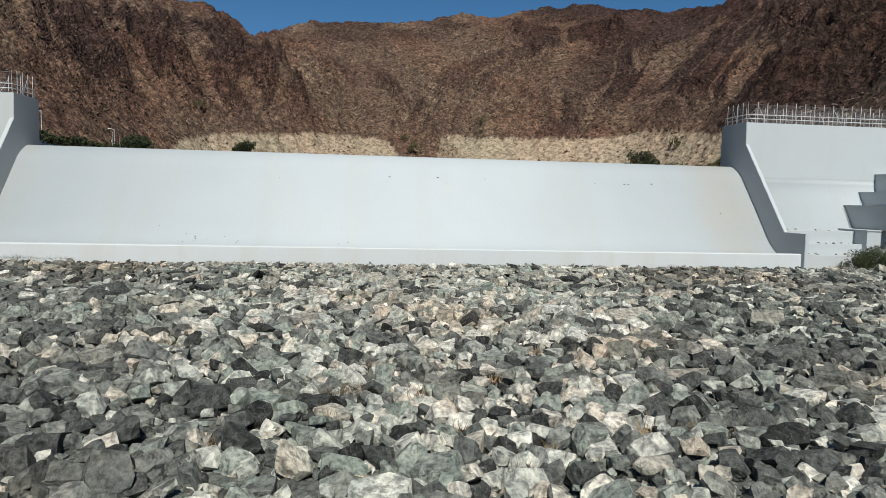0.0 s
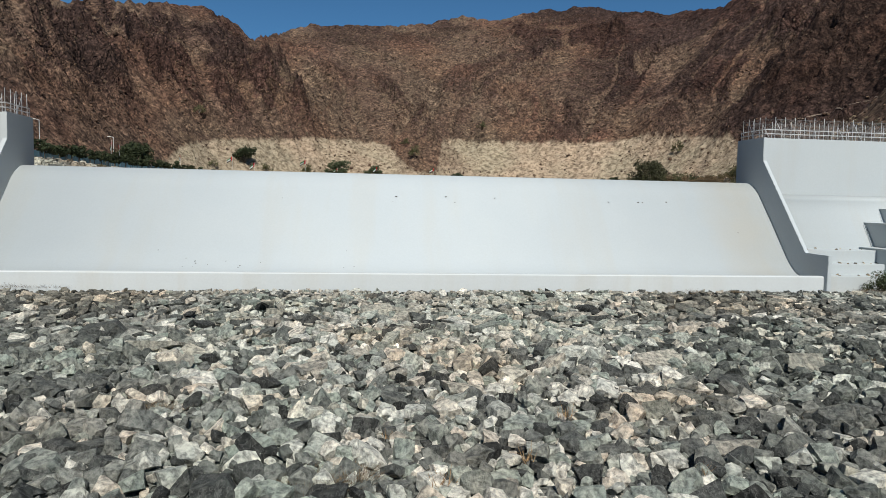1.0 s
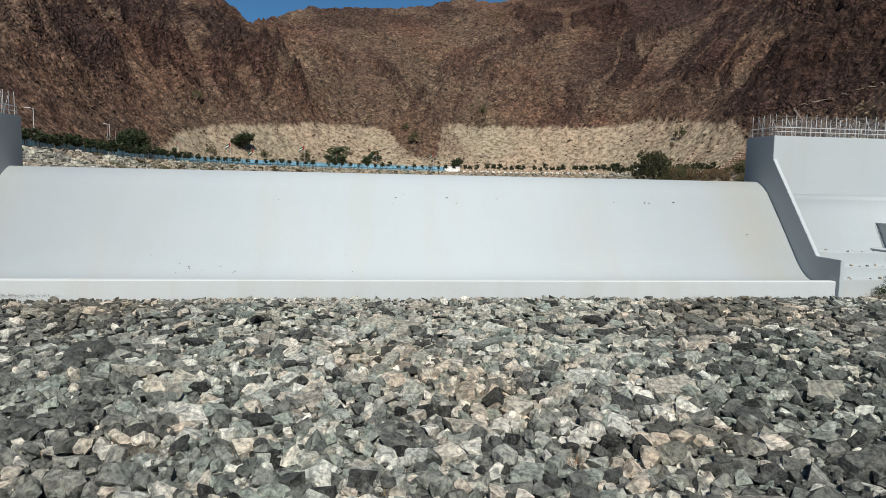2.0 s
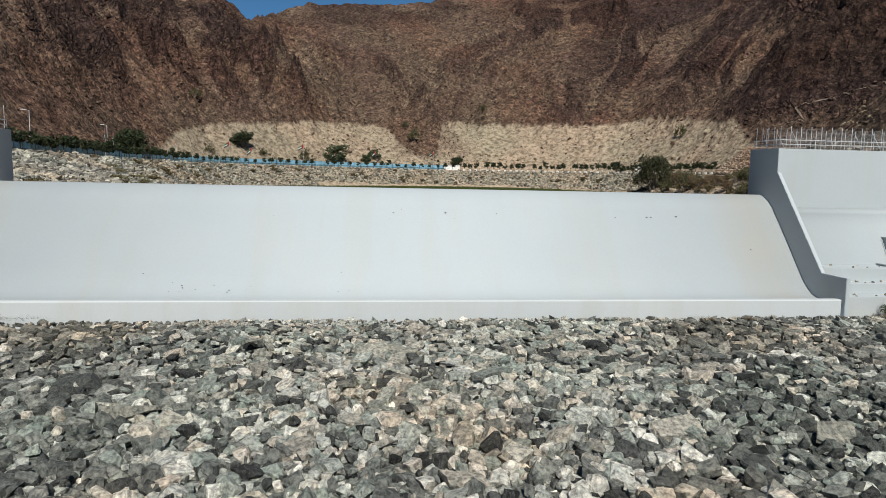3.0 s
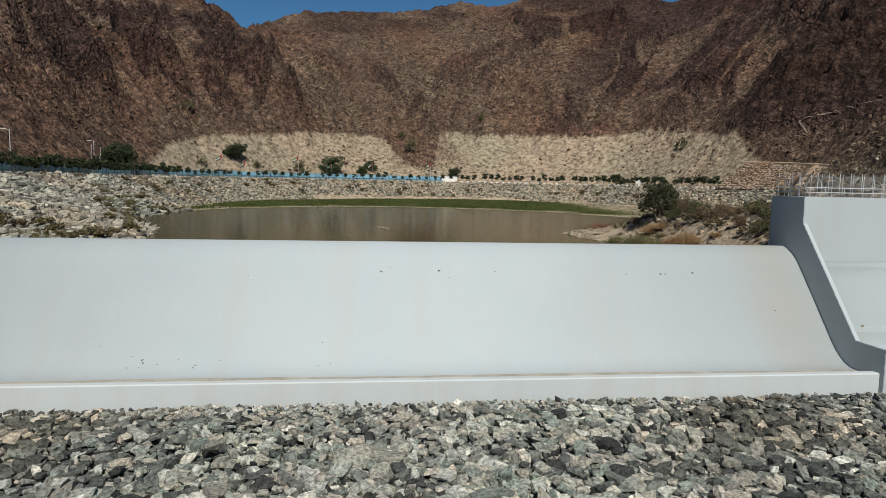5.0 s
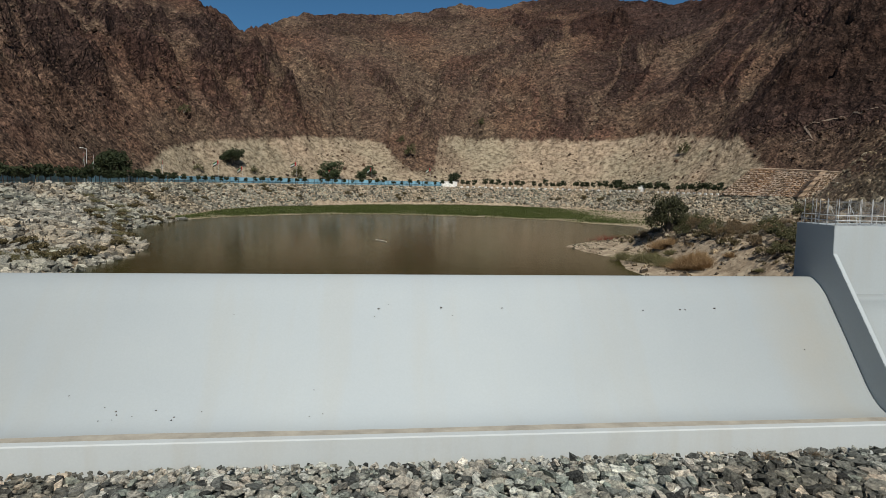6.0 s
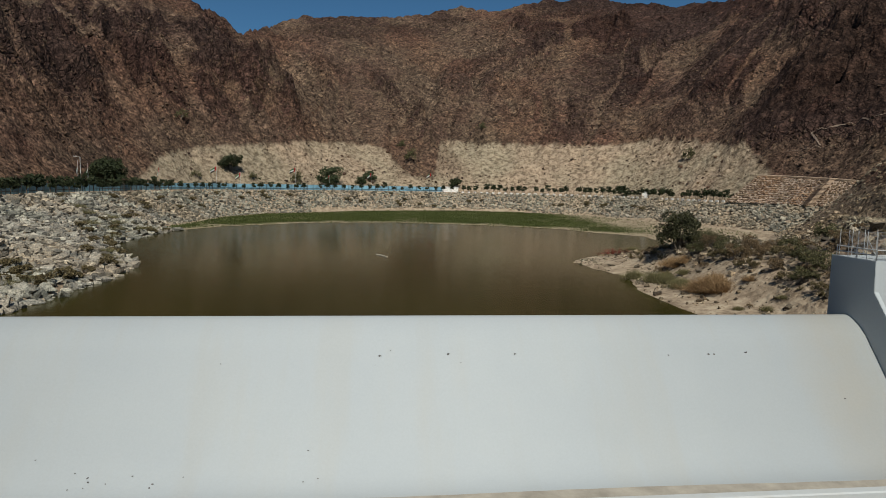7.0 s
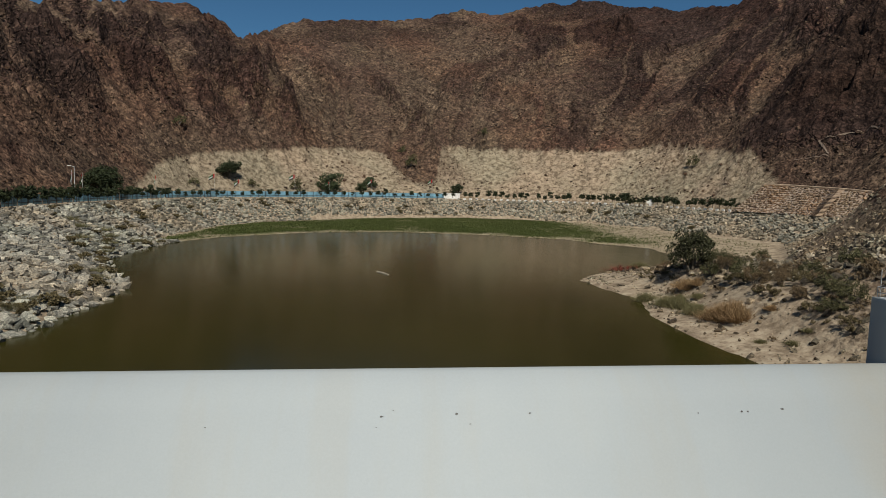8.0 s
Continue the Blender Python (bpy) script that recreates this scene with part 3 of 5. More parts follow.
gx = axis([(-4500, -1000, 700), (-1000, -420, 60), (-420, -110, 2.0), (-110, 150, 1.3), (150, 460, 2.0), (460, 1000, 60), (1000, 4500, 700)])
gy = axis([(-4500, -500, 800), (-500, -60, 40), (-60, 64, 4), (64, 180, 1.3), (180, 700, 1.7), (700, 1000, 30), (1000, 4500, 700)])
X, Y = np.meshgrid(gx, gy)
HEIGHT, GRASS_MASK, PALE, SAND, *_, ROCK_AND_SHADE = terrain(X, Y)


def build_ground():
    ny, nx = X.shape
    me = bpy.data.meshes.new("ground")
    me.vertices.add(nx * ny)
    me.vertices.foreach_set("co", np.stack([X, Y, HEIGHT], -1).astype(np.float32).ravel())
    i, j = np.meshgrid(np.arange(nx - 1), np.arange(ny - 1))
    a = (j * nx + i).ravel()
    quads = np.stack([a, a + 1, a + nx + 1, a + nx], -1).astype(np.int32)
    me.loops.add(quads.size)
    me.loops.foreach_set("vertex_index", quads.ravel())
    me.polygons.add(len(quads))
    me.polygons.foreach_set("loop_start", np.arange(0, quads.size, 4, dtype=np.int32))
    # bare rock breaks in flat facets, scree and dust lie smooth
    me.polygons.foreach_set("use_smooth", ROCK_AND_SHADE.ravel()[a] < 0.45)
    me.update(calc_edges=True)
    cover = me.attributes.new("zones", "FLOAT_COLOR", "POINT")
    rgba = np.stack([GRASS_MASK, PALE, SAND, np.ones_like(SAND)], -1).astype(np.float32)
    cover.data.foreach_set("color", rgba.ravel())
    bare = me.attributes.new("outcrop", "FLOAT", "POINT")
    bare.data.foreach_set("value", ROCK_AND_SHADE.astype(np.float32).ravel())
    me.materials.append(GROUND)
    return tagged(new("ground", me), "dry rocky valley with brown scree hills round a reservoir", "ground", kind="structure")


build_ground()


def ground_at(x, y):
    return terrain(np.atleast_1d(np.asarray(x, float)), np.atleast_1d(np.asarray(y, float)))[0]


bm = bmesh.new()
bmesh.ops.create_grid(bm, x_segments=1, y_segments=1, size=1.0, matrix=Matrix.LocRotScale((12, 168.6, WATER_LEVEL), None, (110, 101, 1)))
tagged(part("water", bm, WATER), "still murky olive reservoir water behind the dam", "water", kind="structure")

# ---- dam ----
LEFT, RIGHT, TOP = -36.2, 39.1, 14.9
FACE = [(69.0, -3.0), (69.0, 8.0), (68.7, 8.7), (68.3, 9.22), (67.8, 9.63), (67.3, 9.93), (66.95, 10.05), (66.6, 10.09), (66.2, 9.99), (65.7, 9.76), (65.1, 9.42), (64.4, 8.85), (63.8, 8.15), (61.64, 5.65), (59.58, 3.17), (58.9, 2.35), (58.35, 1.8), (57.8, 1.36), (57.26, 1.06), (56.7, 0.88), (56.2, 0.8), (54.0, 0.8), (54.0, -3.0)]
PIVOT, SKEW = (39.1, 64.0, 0.0), radians(1.35)
SET = Matrix.Translation(PIVOT) @ Matrix.Rotation(SKEW, 4, "Z") @ Matrix.Translation((-39.1, -64.0, 0))
dam = empty("dam", PIVOT, "white painted concrete dam with an overflow spillway", "dam", kind="structure")
dam.rotation_euler = (0, 0, SKEW)


def dam_part(name, bm, mat, label=""):
    ob = part(name, bm, mat, dam, label)
    ob.matrix_parent_inverse = Matrix.Translation((-39.1, -64.0, 0))
    return ob


bm = bmesh.new()
extruded(bm, FACE, LEFT, RIGHT)
ob = dam_part("spillway", bm, SPILL, "curved white spillway face with faint run-off stains")
for p in ob.data.polygons:
    p.use_smooth = abs(p.normal.x) < 0.5 and p.normal.z > 0.05
bm = bmesh.new()
extruded(bm, [(54.3, -3.0), (54.3, 1.0), (54.1, 1.24), (53.52, 1.24), (53.42, 1.16), (53.37, -3.0)], LEFT, RIGHT - 0.004)
dam_part("end_sill", bm, SILL, "low white concrete end sill along the toe")

# side walls
THICK = 0.4
SIDE_OUTLINE = [(69.05, -3), (69.05, TOP), (64.03, TOP), (63.95, 12.45), (56.26, 3.2), (53.0, 3.2), (52.96, -3)]
for x, s in ((RIGHT, 1), (LEFT, -1)):
    bm = bmesh.new()
    extruded(bm, SIDE_OUTLINE, x, x + THICK * s, 0.03)
    dam_part("training_wall", bm, WHITE, "white concrete training wall with a sloping top")

# closed sections to the valley sides
SECTION = [(69.0, -3), (69.0, TOP - 0.02), (64.1, TOP - 0.02), (64.1, -3)]
for x0, x1 in ((RIGHT + THICK, 110), (-110, LEFT - THICK)):
    bm = bmesh.new()
    extruded(bm, SECTION, x0, x1, 0.02)
    dam_part("abutment", bm, WHITE, "upright white concrete wall section beside the spillway")
for y0, z, x0, x1 in ((59.0, 3.3, RIGHT + THICK, 51), (57.8, 2.0, RIGHT + THICK, 51), (56.3, 0.95, RIGHT + THICK, 51), (57.8, 2.0, -70, LEFT - THICK)):
    bm = bmesh.new()
    box(bm, x0, x1, y0, 64.05, -3, z, 0.03)
    dam_part("bench", bm, WHITE, "white concrete toe bench with debris on top")

# the lower part of the wall leans out towards its foot
BATTER_TOP, BATTER_FOOT, BATTER = 7.6, 3.3, 0.65
curve = [(0.0, 8.9), (0.05, 8.3), (0.2, 7.7), (0.5, 7.05), (0.95, 6.3), (1.75, 5.0), (2.8, BATTER_FOOT)]
bm = bmesh.new()
extruded(bm, [(64.09, -3)] + [(64.09 - off, z) for off, z in curve] + [(64.09 - curve[-1][0], -3)], RIGHT + THICK, 92)
for f in bm.faces:
    f.smooth = abs(f.normal.x) < 0.5 and f.normal.z > 0.02
dam_part("batter", bm, WHITE, "white concrete wall foot leaning outwards")

# terraces that climb the valley side
below = -3.0
for x, z, front in ((48.95, 3.4, 57.2), (50.6, 5.95, 55.5), (53.0, 7.45, 56.5), (55.1, 9.5, 57.0), (57.0, 11.6, 58.0)):
    bm = bmesh.new()
    box(bm, x, 92, front, 64.3, below, z, 0.02)
    dam_part("terrace", bm, WHITE, "white concrete terrace block with an upright side")
    bm = bmesh.new()
    box(bm, x - 0.12, 92, front - 0.1, 64.3, z + 0.004, z + 0.12, 0.015)
    dam_part("coping", bm, WHITE)
    # toothed courses where the terrace meets the leaning wall
    for k in range(14):
        z1 = BATTER_TOP - 0.307 * k
        if below < z1 <= z + 0.1 and z1 > BATTER_FOOT + 0.1:
            bm = bmesh.new()
            box(bm, x - 0.3, x + 0.1, 64.09 - BATTER * 0.307 * (k + 1) - 0.03, 64.09 - BATTER * 0.307 * k, z1 - 0.307, z1 - 0.004)
            dam_part("course", bm, WHITE, "white concrete toothing course")
    below = z + 0.124

# litter on the toe benches
dx, dy, dz = [], [], []
for _ in range(46):
    y0, y1, zt = random.choice([(56.4, 57.7, 0.95), (57.9, 58.9, 2.0), (59.1, 62.5, 3.3)])
    at = SET @ Vector((random.uniform(40.3, 50.2), random.uniform(y0, y1), zt))
    dx.append(at.x), dy.append(at.y), dz.append(at.z + 0.03)
BENCH_LITTER = (np.array(dx), np.array(dy), np.array(dz))

# silt washed into the trough behind the sill
def silt():
    n = 160
    vs, fs = [], []
    for k in range(n + 1):
        x = LEFT + 0.3 + (RIGHT - LEFT - 0.6) * k / n
        back = 55.2 + 1.3 * float(value_noise(np.array([x / 16.0]), np.array([0.5]), 5)[0]) + 0.12 * float(value_noise(np.array([x / 1.2]), np.array([3.5]), 6)[0])
        zb = 0.815 + max(0, back - 56.2) ** 1.6 * 0.14
        vs += [(x, 54.32, 0.86), (x, 54.8, 0.83), (x, min(back, 56.6), zb)]
    for k in range(n):
        for j in range(2):
            a = k * 3 + j
            fs.append((a, a + 3, a + 4, a + 1))
    ob = mesh_object("silt", vs, fs, SILT, dam, "brown silt washed into the trough")
    ob.matrix_parent_inverse = Matrix.Translation((-39.1, -64.0, 0))


silt()

# chips and weep holes in the paint
CHIPS = [(0.01, 7.8, .2), (-0.34, 7.26, .09), (0.79, 8.1, .07), (4.97, 7.85, .24), (5.84, 7.33, .09), (9.96, 7.83, .16), (21.87, 7.66, .13), (25.1, 7.69, .18), (25.57, 7.68, .18), (28.21, 7.79, .2), (34.9, 4.82, .13), (-11.03, 7.43, .1), (-4.72, 2.66, .1), (-21.43, 2.57, .1), (-18.88, 1.9, .11), (-18.06, 1.68, .14), (-17.96, 1.5, .14), (-16.91, 1.42, .1), (-15.43, 1.7, .09), (-14.13, 1.35, .16), (-14.25, 1.22, .14), (-12.36, 1.6, .08), (-4.95, 1.25, .09), (-4.03, 1.35, .1), (-19.02, 1.25, .1), (-18.15, 1.28, .08)]


def face_y(z):
    pts = sorted((pz, py) for py, pz in FACE[7:20])
    return float(np.interp(z, [p[0] for p in pts], [p[1] for p in pts]))


for x, z, size in CHIPS:
    bm = bmesh.new()
    n = 7
    ring = []
    for k in range(n):
        ang = k * 2 * math.pi / n
        rr = size * (0.3 + 0.5 * random.random())
        zz = z + rr * 0.45 * math.sin(ang)
        ring.append(bm.verts.new((x + rr * math.cos(ang), face_y(zz) - 0.012, zz + 0.01)))
    bm.faces.new(ring)
    bmesh.ops.solidify(bm, geom=bm.faces[:], thickness=0.03)
    dam_part("paint_chip", bm, CHIP)


# ---- railings on the dam ----
def railing(points, group):
    """A two-rail galvanised handrail along a run of points, with a post about every two metres."""
    points = [SET @ Vector(p) for p in points]
    base = points[0]
    rail = empty("handrail", base, "galvanised two-rail handrail on the dam crest", "railing", group)

    def own(name, bm):
        ob = part(name, bm, GALVANISED, rail)
        ob.matrix_parent_inverse = Matrix.Translation(-Vector(base))
    for h in (0.42, 0.86):
        bm = bmesh.new()
        for p, q in zip(points, points[1:]):
            tube(bm, Vector(p) + Vector((0, 0, h)), Vector(q) + Vector((0, 0, h)), 0.045)
        own("rail", bm)
    for p, q in zip(points, points[1:]):
        p, q = Vector(p), Vector(q)
        n = max(1, round((q - p).length / 1.9))
        for k in range(n + 1):
            at = p.lerp(q, k / n)
            bm = bmesh.new()
            tube(bm, at, at + Vector((0, 0, 0.86)), 0.03)
            box(bm, at.x - 0.08, at.x + 0.08, at.y - 0.08, at.y + 0.08, at.z, at.z + 0.02)
            own("post", bm)


railing([(39.3, 68.7, TOP), (39.3, 64.2, TOP), (78, 64.2, TOP)], "crest handrails")
railing([(-36.4, 68.7, TOP), (-36.4, 64.2, TOP), (-60, 64.2, TOP)], "crest handrails")


def mesh_fence(points, group):
    """A chain-link fence: tall posts, corner braces, line wires and a lattice of crossing wires."""
    points = [SET @ Vector(p) for p in points]
    base = points[0]
    fence = empty("security_fence", base, "galvanised chain-link fence with tall posts along the dam crest", "fence", group)

    def own(name, bm):
        ob = part(name, bm, WIRE if name in ("mesh", "wire") else GALVANISED, fence)
        ob.matrix_parent_inverse = Matrix.Translation(-Vector(base))
    for p, q in zip(points, points[1:]):
        p, q = Vector(p), Vector(q)
        n = max(1, round((q - p).length / 1.15))
        for k in range(n + 1):
            at = p.lerp(q, k / n)
            bm = bmesh.new()
            tube(bm, at, at + Vector((0, 0, 2.25)), 0.03)
            own("post", bm)
            if k % 8 == 1:
                bm = bmesh.new()
                tube(bm, at + Vector((0, 0, 1.9)), p.lerp(q, min(1, (k + 1) / n)), 0.025)
                own("brace", bm)
        bm = bmesh.new()
        for h in (0.1, 1.0, 2.0):
            tube(bm, p + Vector((0, 0, h)), q + Vector((0, 0, h)), 0.012, sides=4)
        own("wire", bm)
        bm = bmesh.new()
        length, way = (q - p).length, (q - p).normalized()
        s = 0.0
        while s < length - 1.9:
            for lo, hi in ((0.1, 2.0), (2.0, 0.1)):
                tube(bm, p + way * s + Vector((0, 0, lo)), p + way * (s + 1.9) + Vector((0, 0, hi)), 0.004, sides=3)
            s += 0.16
        own("mesh", bm)


mesh_fence([(39.45, 68.6, TOP), (39.45, 64.45, TOP), (78, 64.45, TOP)], "crest fences")
mesh_fence([(40.6, 68.6, TOP), (80, 68.6, TOP)], "crest fences")
mesh_fence([(-36.55, 68.6, TOP), (-36.55, 64.45, TOP), (-60, 64.45, TOP)], "crest fences")
mesh_fence([(-37.7, 68.6, TOP), (-62, 68.6, TOP)], "crest fences")


# ---- stones ----
def rock_shape(cuts, seed, dims):
    """A quarried block: a skewed slab of rock broken off along a few flat planes."""
    rnd = random.Random(seed)
    half = Vector(dims) * 0.5
    planes = []
    for axis_no in range(3):
        for sign in (-1, 1):
            n = Vector([rnd.gauss(0, 0.2) for _ in range(3)])
            n[axis_no] = sign
            planes.append((n.normalized(), half[axis_no] * rnd.uniform(0.82, 1.12)))
    for _ in range(cuts):
        n = Vector([rnd.gauss(0, 1) for _ in range(3)]).normalized()
        reach = sum(abs(c) * h for c, h in zip(n, half))
        planes.append((n, reach * rnd.uniform(0.56, 0.8)))
    ns = np.array([n[:] for n, _ in planes])
    ds = np.array([d for _, d in planes])
    corners = []
    for i in range(len(ds)):
        for j in range(i):
            for k in range(j):
                m = ns[[i, j, k]]
                if abs(np.linalg.det(m)) > 0.08:
                    p = np.linalg.solve(m, ds[[i, j, k]])
                    if (ns @ p <= ds + 1e-6).all():
                        corners.append(p)
    bm = bmesh.new()
    for p in corners:
        bm.verts.new(p)
    bmesh.ops.remove_doubles(bm, verts=bm.verts[:], dist=0.03)
    bmesh.ops.convex_hull(bm, input=bm.verts[:])
    bmesh.ops.delete(bm, geom=[v for v in bm.verts if not v.link_faces], context="VERTS")
    bmesh.ops.triangulate(bm, faces=bm.faces[:])
    bm.verts.index_update()
    verts = np.array([v.co[:] for v in bm.verts])
    tris = np.array([[v.index for v in f.verts] for f in bm.faces])
    bm.free()
    return verts, tris


SHAPES = [rock_shape(8 + k % 4, 100 + k, (1.08 + 0.05 * (k % 5), 0.88, 0.52 + 0.05 * (k % 6))) for k in range(40)]
PEBBLES = [rock_shape(3 + k % 2, 500 + k, (1.05, 0.85, 0.66)) for k in range(24)]
CHUNKS = [rock_shape(1 + k % 2, 700 + k, (1.05, 0.85, 0.66)) for k in range(20)]
SLABS = [rock_shape(6 + k % 3, 300 + k, (1.12, 0.86, 0.34 + 0.04 * (k % 5))) for k in range(24)]


def turns(n, tilt):
    """Rotation matrices: any heading, leaning by about tilt radians."""
    h, ax, ay = rng.uniform(0, 2 * np.pi, n), rng.normal(0, tilt, n), rng.normal(0, tilt, n)
    ch, sh, cx, sx, cy, sy = np.cos(h), np.sin(h), np.cos(ax), np.sin(ax), np.cos(ay), np.sin(ay)
    o, z = np.ones(n), np.zeros(n)
    rz = np.array([[ch, -sh, z], [sh, ch, z], [z, z, o]])
    rx = np.array([[o, z, z], [z, cx, -sx], [z, sx, cx]])
    ry = np.array([[cy, z, sy], [z, o, z], [-sy, z, cy]])
    return np.einsum("ijn,jkn,kln->nil", rx, ry, rz)


def strewn(name, x, y, z, size, mat, shapes, tilt=0.45, parent=None, label=""):
    """Many stones in one mesh."""
    n = len(x)
    rot = turns(n, tilt)
    stretch = rng.uniform(0.75, 1.3, (n, 3))
    kind = rng.integers(0, len(shapes), n)
    vs, ts, base = [], [], 0
    for k, (verts, tris) in enumerate(shapes):
        sel = np.where(kind == k)[0]
        if not len(sel):
            continue
        v = verts[None] * stretch[sel][:, None] * size[sel][:, None, None]
        v = np.einsum("nij,nvj->nvi", rot[sel], v) + np.stack([x[sel], y[sel], z[sel]], -1)[:, None]
        ts.append((tris[None] + (base + np.arange(len(sel)) * len(verts))[:, None, None]).reshape(-1, 3))
        vs.append(v.reshape(-1, 3))
        base += len(sel) * len(verts)
    return triangles(name, np.concatenate(vs), np.concatenate(ts), mat, parent, label)


def jittered(x0, x1, y0, y1, step):
    x, y = np.meshgrid(np.arange(x0, x1, step), np.arange(y0, y1, step))
    x, y = x.ravel(), y.ravel()
    return x + rng.uniform(-0.45, 0.45, len(x)) * step, y + rng.uniform(-0.45, 0.45, len(y)) * step


apron = empty("riprap_apron", (0, 30, -1), "apron of loose grey-green quarry stone below the dam", "riprap", kind="structure")
NEAR = []


def apron_height(x, y):
    return -0.95 + 0.25 * fbm(x / 9, y / 9, 3, 91) + 0.5 * smooth(y, 38, 50) + 0.2 * smooth(y, 48.5, 51.5)


bm = bmesh.new()
bmesh.ops.create_grid(bm, x_segments=40, y_segments=20, size=1.0, matrix=Matrix.LocRotScale((4, 16.65, -0.9), None, (80, 36.65, 1)))
for v in bm.verts:
    v.co.z += random.uniform(-0.06, 0.06)
part("gravel_bed", bm, DARK_STONE, apron).matrix_parent_inverse = Matrix.Translation((0, -30, 1))
for step, lo, hi, lift, y_far in ((3.2, 0.9, 1.25, 0.26, 44.0), (0.76, 0.42, 0.88, 0.26, 50.5), (0.54, 0.28, 0.58, 0.12, 52.4), (0.4, 0.18, 0.34, -0.02, 52.9)):
    x, y = jittered(-64, 72, -16 if step > 0.7 else 1, y_far, step)
    keep = (np.abs(x - 4) < np.maximum(12 + 0.72 * (y + 8), 30 if step > 0.7 else 0)) & (rng.random(len(x)) < 0.84) & (y < y_far + 0.0236 * (x - 39))
    x, y = x[keep], y[keep]
    size = lo + (hi - lo) * rng.random(len(x)) ** 1.6
    z = apron_height(x, y) + lift + rng.uniform(-0.12, 0.15, len(x)) * size
    near = (np.abs(x) < 9) & (y < 26) & (y > 10) & (size > 0.62) & (step > 0.7)
    ids = np.where(near)[0][:300]
    rest = np.ones(len(x), bool)
    rest[ids] = False
    NEAR += [(x[k], y[k], z[k], size[k]) for k in ids]
    # darker loads were tipped towards both sides of the apron
    murky = rest & (rng.random(len(x)) < (0.55 + 0.15 * (x < 0)) * smooth(np.abs(x - 1) / (6 + 0.42 * y), 0.4, 0.95))
    # paler stone in the middle and flat slabs towards the sill
    light = rest & ~murky & (rng.random(len(x)) < 0.3 * np.exp(-((x - 2) / 9) ** 2 - ((y - 29) / 7) ** 2) + 0.28 * smooth(y, 32, 46))
    slab = rest & (y > 35 + rng.uniform(-4, 4, len(x))) & (step > 0.5)
    loads = [("stones", rest & ~murky & ~light & ~slab, RIPRAP, 0), ("slabs", slab & ~murky & ~light, RIPRAP, 1), ("dark_stones", murky & ~slab, DARK_STONE, 0), ("dark_slabs", murky & slab, DARK_STONE, 1), ("pale_stones", light & ~slab, PALE_STONE, 0), ("pale_slabs", light & slab, PALE_STONE, 1)]
    for name, chosen, mat, flat in loads:
        if not chosen.any():
            continue
        shapes = SLABS if flat else SHAPES if step > 0.5 else CHUNKS
        ob = strewn(name, x[chosen], y[chosen], z[chosen], size[chosen] * (1.15 if flat else 1.0), mat, shapes, 0.14 if flat else 0.36, apron)
        tagged(ob, kind="stuff").matrix_parent_inverse = Matrix.Translation((0, -30, 1))


# stones of the reservoir's banks
def on_bank(x, y):
    h, grass, pale, sand, din, dsh, wet, bank, crop = terrain(x, y)
    return h, (din > 0.5) & ((dsh > 0.3) | ((x < -30) & (y < 225) & (wet < 1.2))) & ((bank > WATER_LEVEL - 0.5) | ((x < -30) & (y < 215))) & (y > 66), din, dsh


banks = empty("bank_riprap", (0, 200, 5), "pale stone riprap on the reservoir banks", "riprap", kind="structure")
for x0, x1, y0, y1, step, lo, hi, far in ((-84, -37, 66, 236, 1.1, 0.75, 1.75, 0), (-90, 160, 200, 392, 1.15, 0.65, 1.5, 1)):
    x, y = jittered(x0, x1, y0, y1, step)
    h, ok, din, dsh = on_bank(x, y)
    ok &= (x < -30) | (din < 15 + 4 * fbm(x / 12, y / 12, 2, 19) + 2 * smooth(x, 70, 92))
    ok &= ~((x < -30) & (y < 236) & (far == 1)) & ~((x > 60) & (y < 225))
    x, y, h = x[ok], y[ok], h[ok]
    size = lo + (hi - lo) * rng.random(len(x)) ** 1.8
    tagged(strewn("stones", x, y, h + 0.3 * size * rng.random(len(x)), size, BANK_STONE if not far else FAR_STONE, SLABS if not far else SHAPES, 0.3 if far else 0.17, banks), kind="stuff").matrix_parent_inverse = Matrix.Translation((0, -200, -5))

tagged(strewn("bench_litter", *BENCH_LITTER, rng.uniform(0.1, 0.27, 46), MOUND_STONE, PEBBLES, 0.4), "small stones and clods lying on the concrete benches", "stones", kind="stuff")

# boulders on the hills
x = rng.uniform(-330, 380, 240000)
y = rng.uniform(75, 690, 240000)
h, grass, pale, sand, din, dsh, wet, bank, crop = terrain(x, y)
azim = np.degrees(np.arctan2(x - CENTRE[0], y - CENTRE[1]))
ok = (-din > 11) & (np.abs(azim - 5) < 42) & (np.hypot(x, y - 20) < np.interp(azim, RIDGE_AZ, RIDGE_R) - 20)
ok &= rng.random(len(x)) < (0.35 + 1.0 * smooth(fbm(x / 30, y / 30, 3, 5), -0.1, 0.15)) * (1 - 0.85 * pale) * (1 - 0.4 * smooth(crop, 1.0, 1.6)) * (1 - 0.7 * smooth(crop, 0.5, 0.9))
x, y, h = x[ok][:30000], y[ok][:30000], h[ok][:30000]
size = (0.35 + 0.9 * rng.random(len(x)) ** 5) * np.interp(np.hypot(x, y), [150, 330], [0.6, 1.15])
tagged(strewn("hill_boulders", x, y, h + 0.12 * size, size, HILL_STONE, CHUNKS, 0.5), "dark brown boulders strewn over the hillsides", "boulders", kind="stuff")

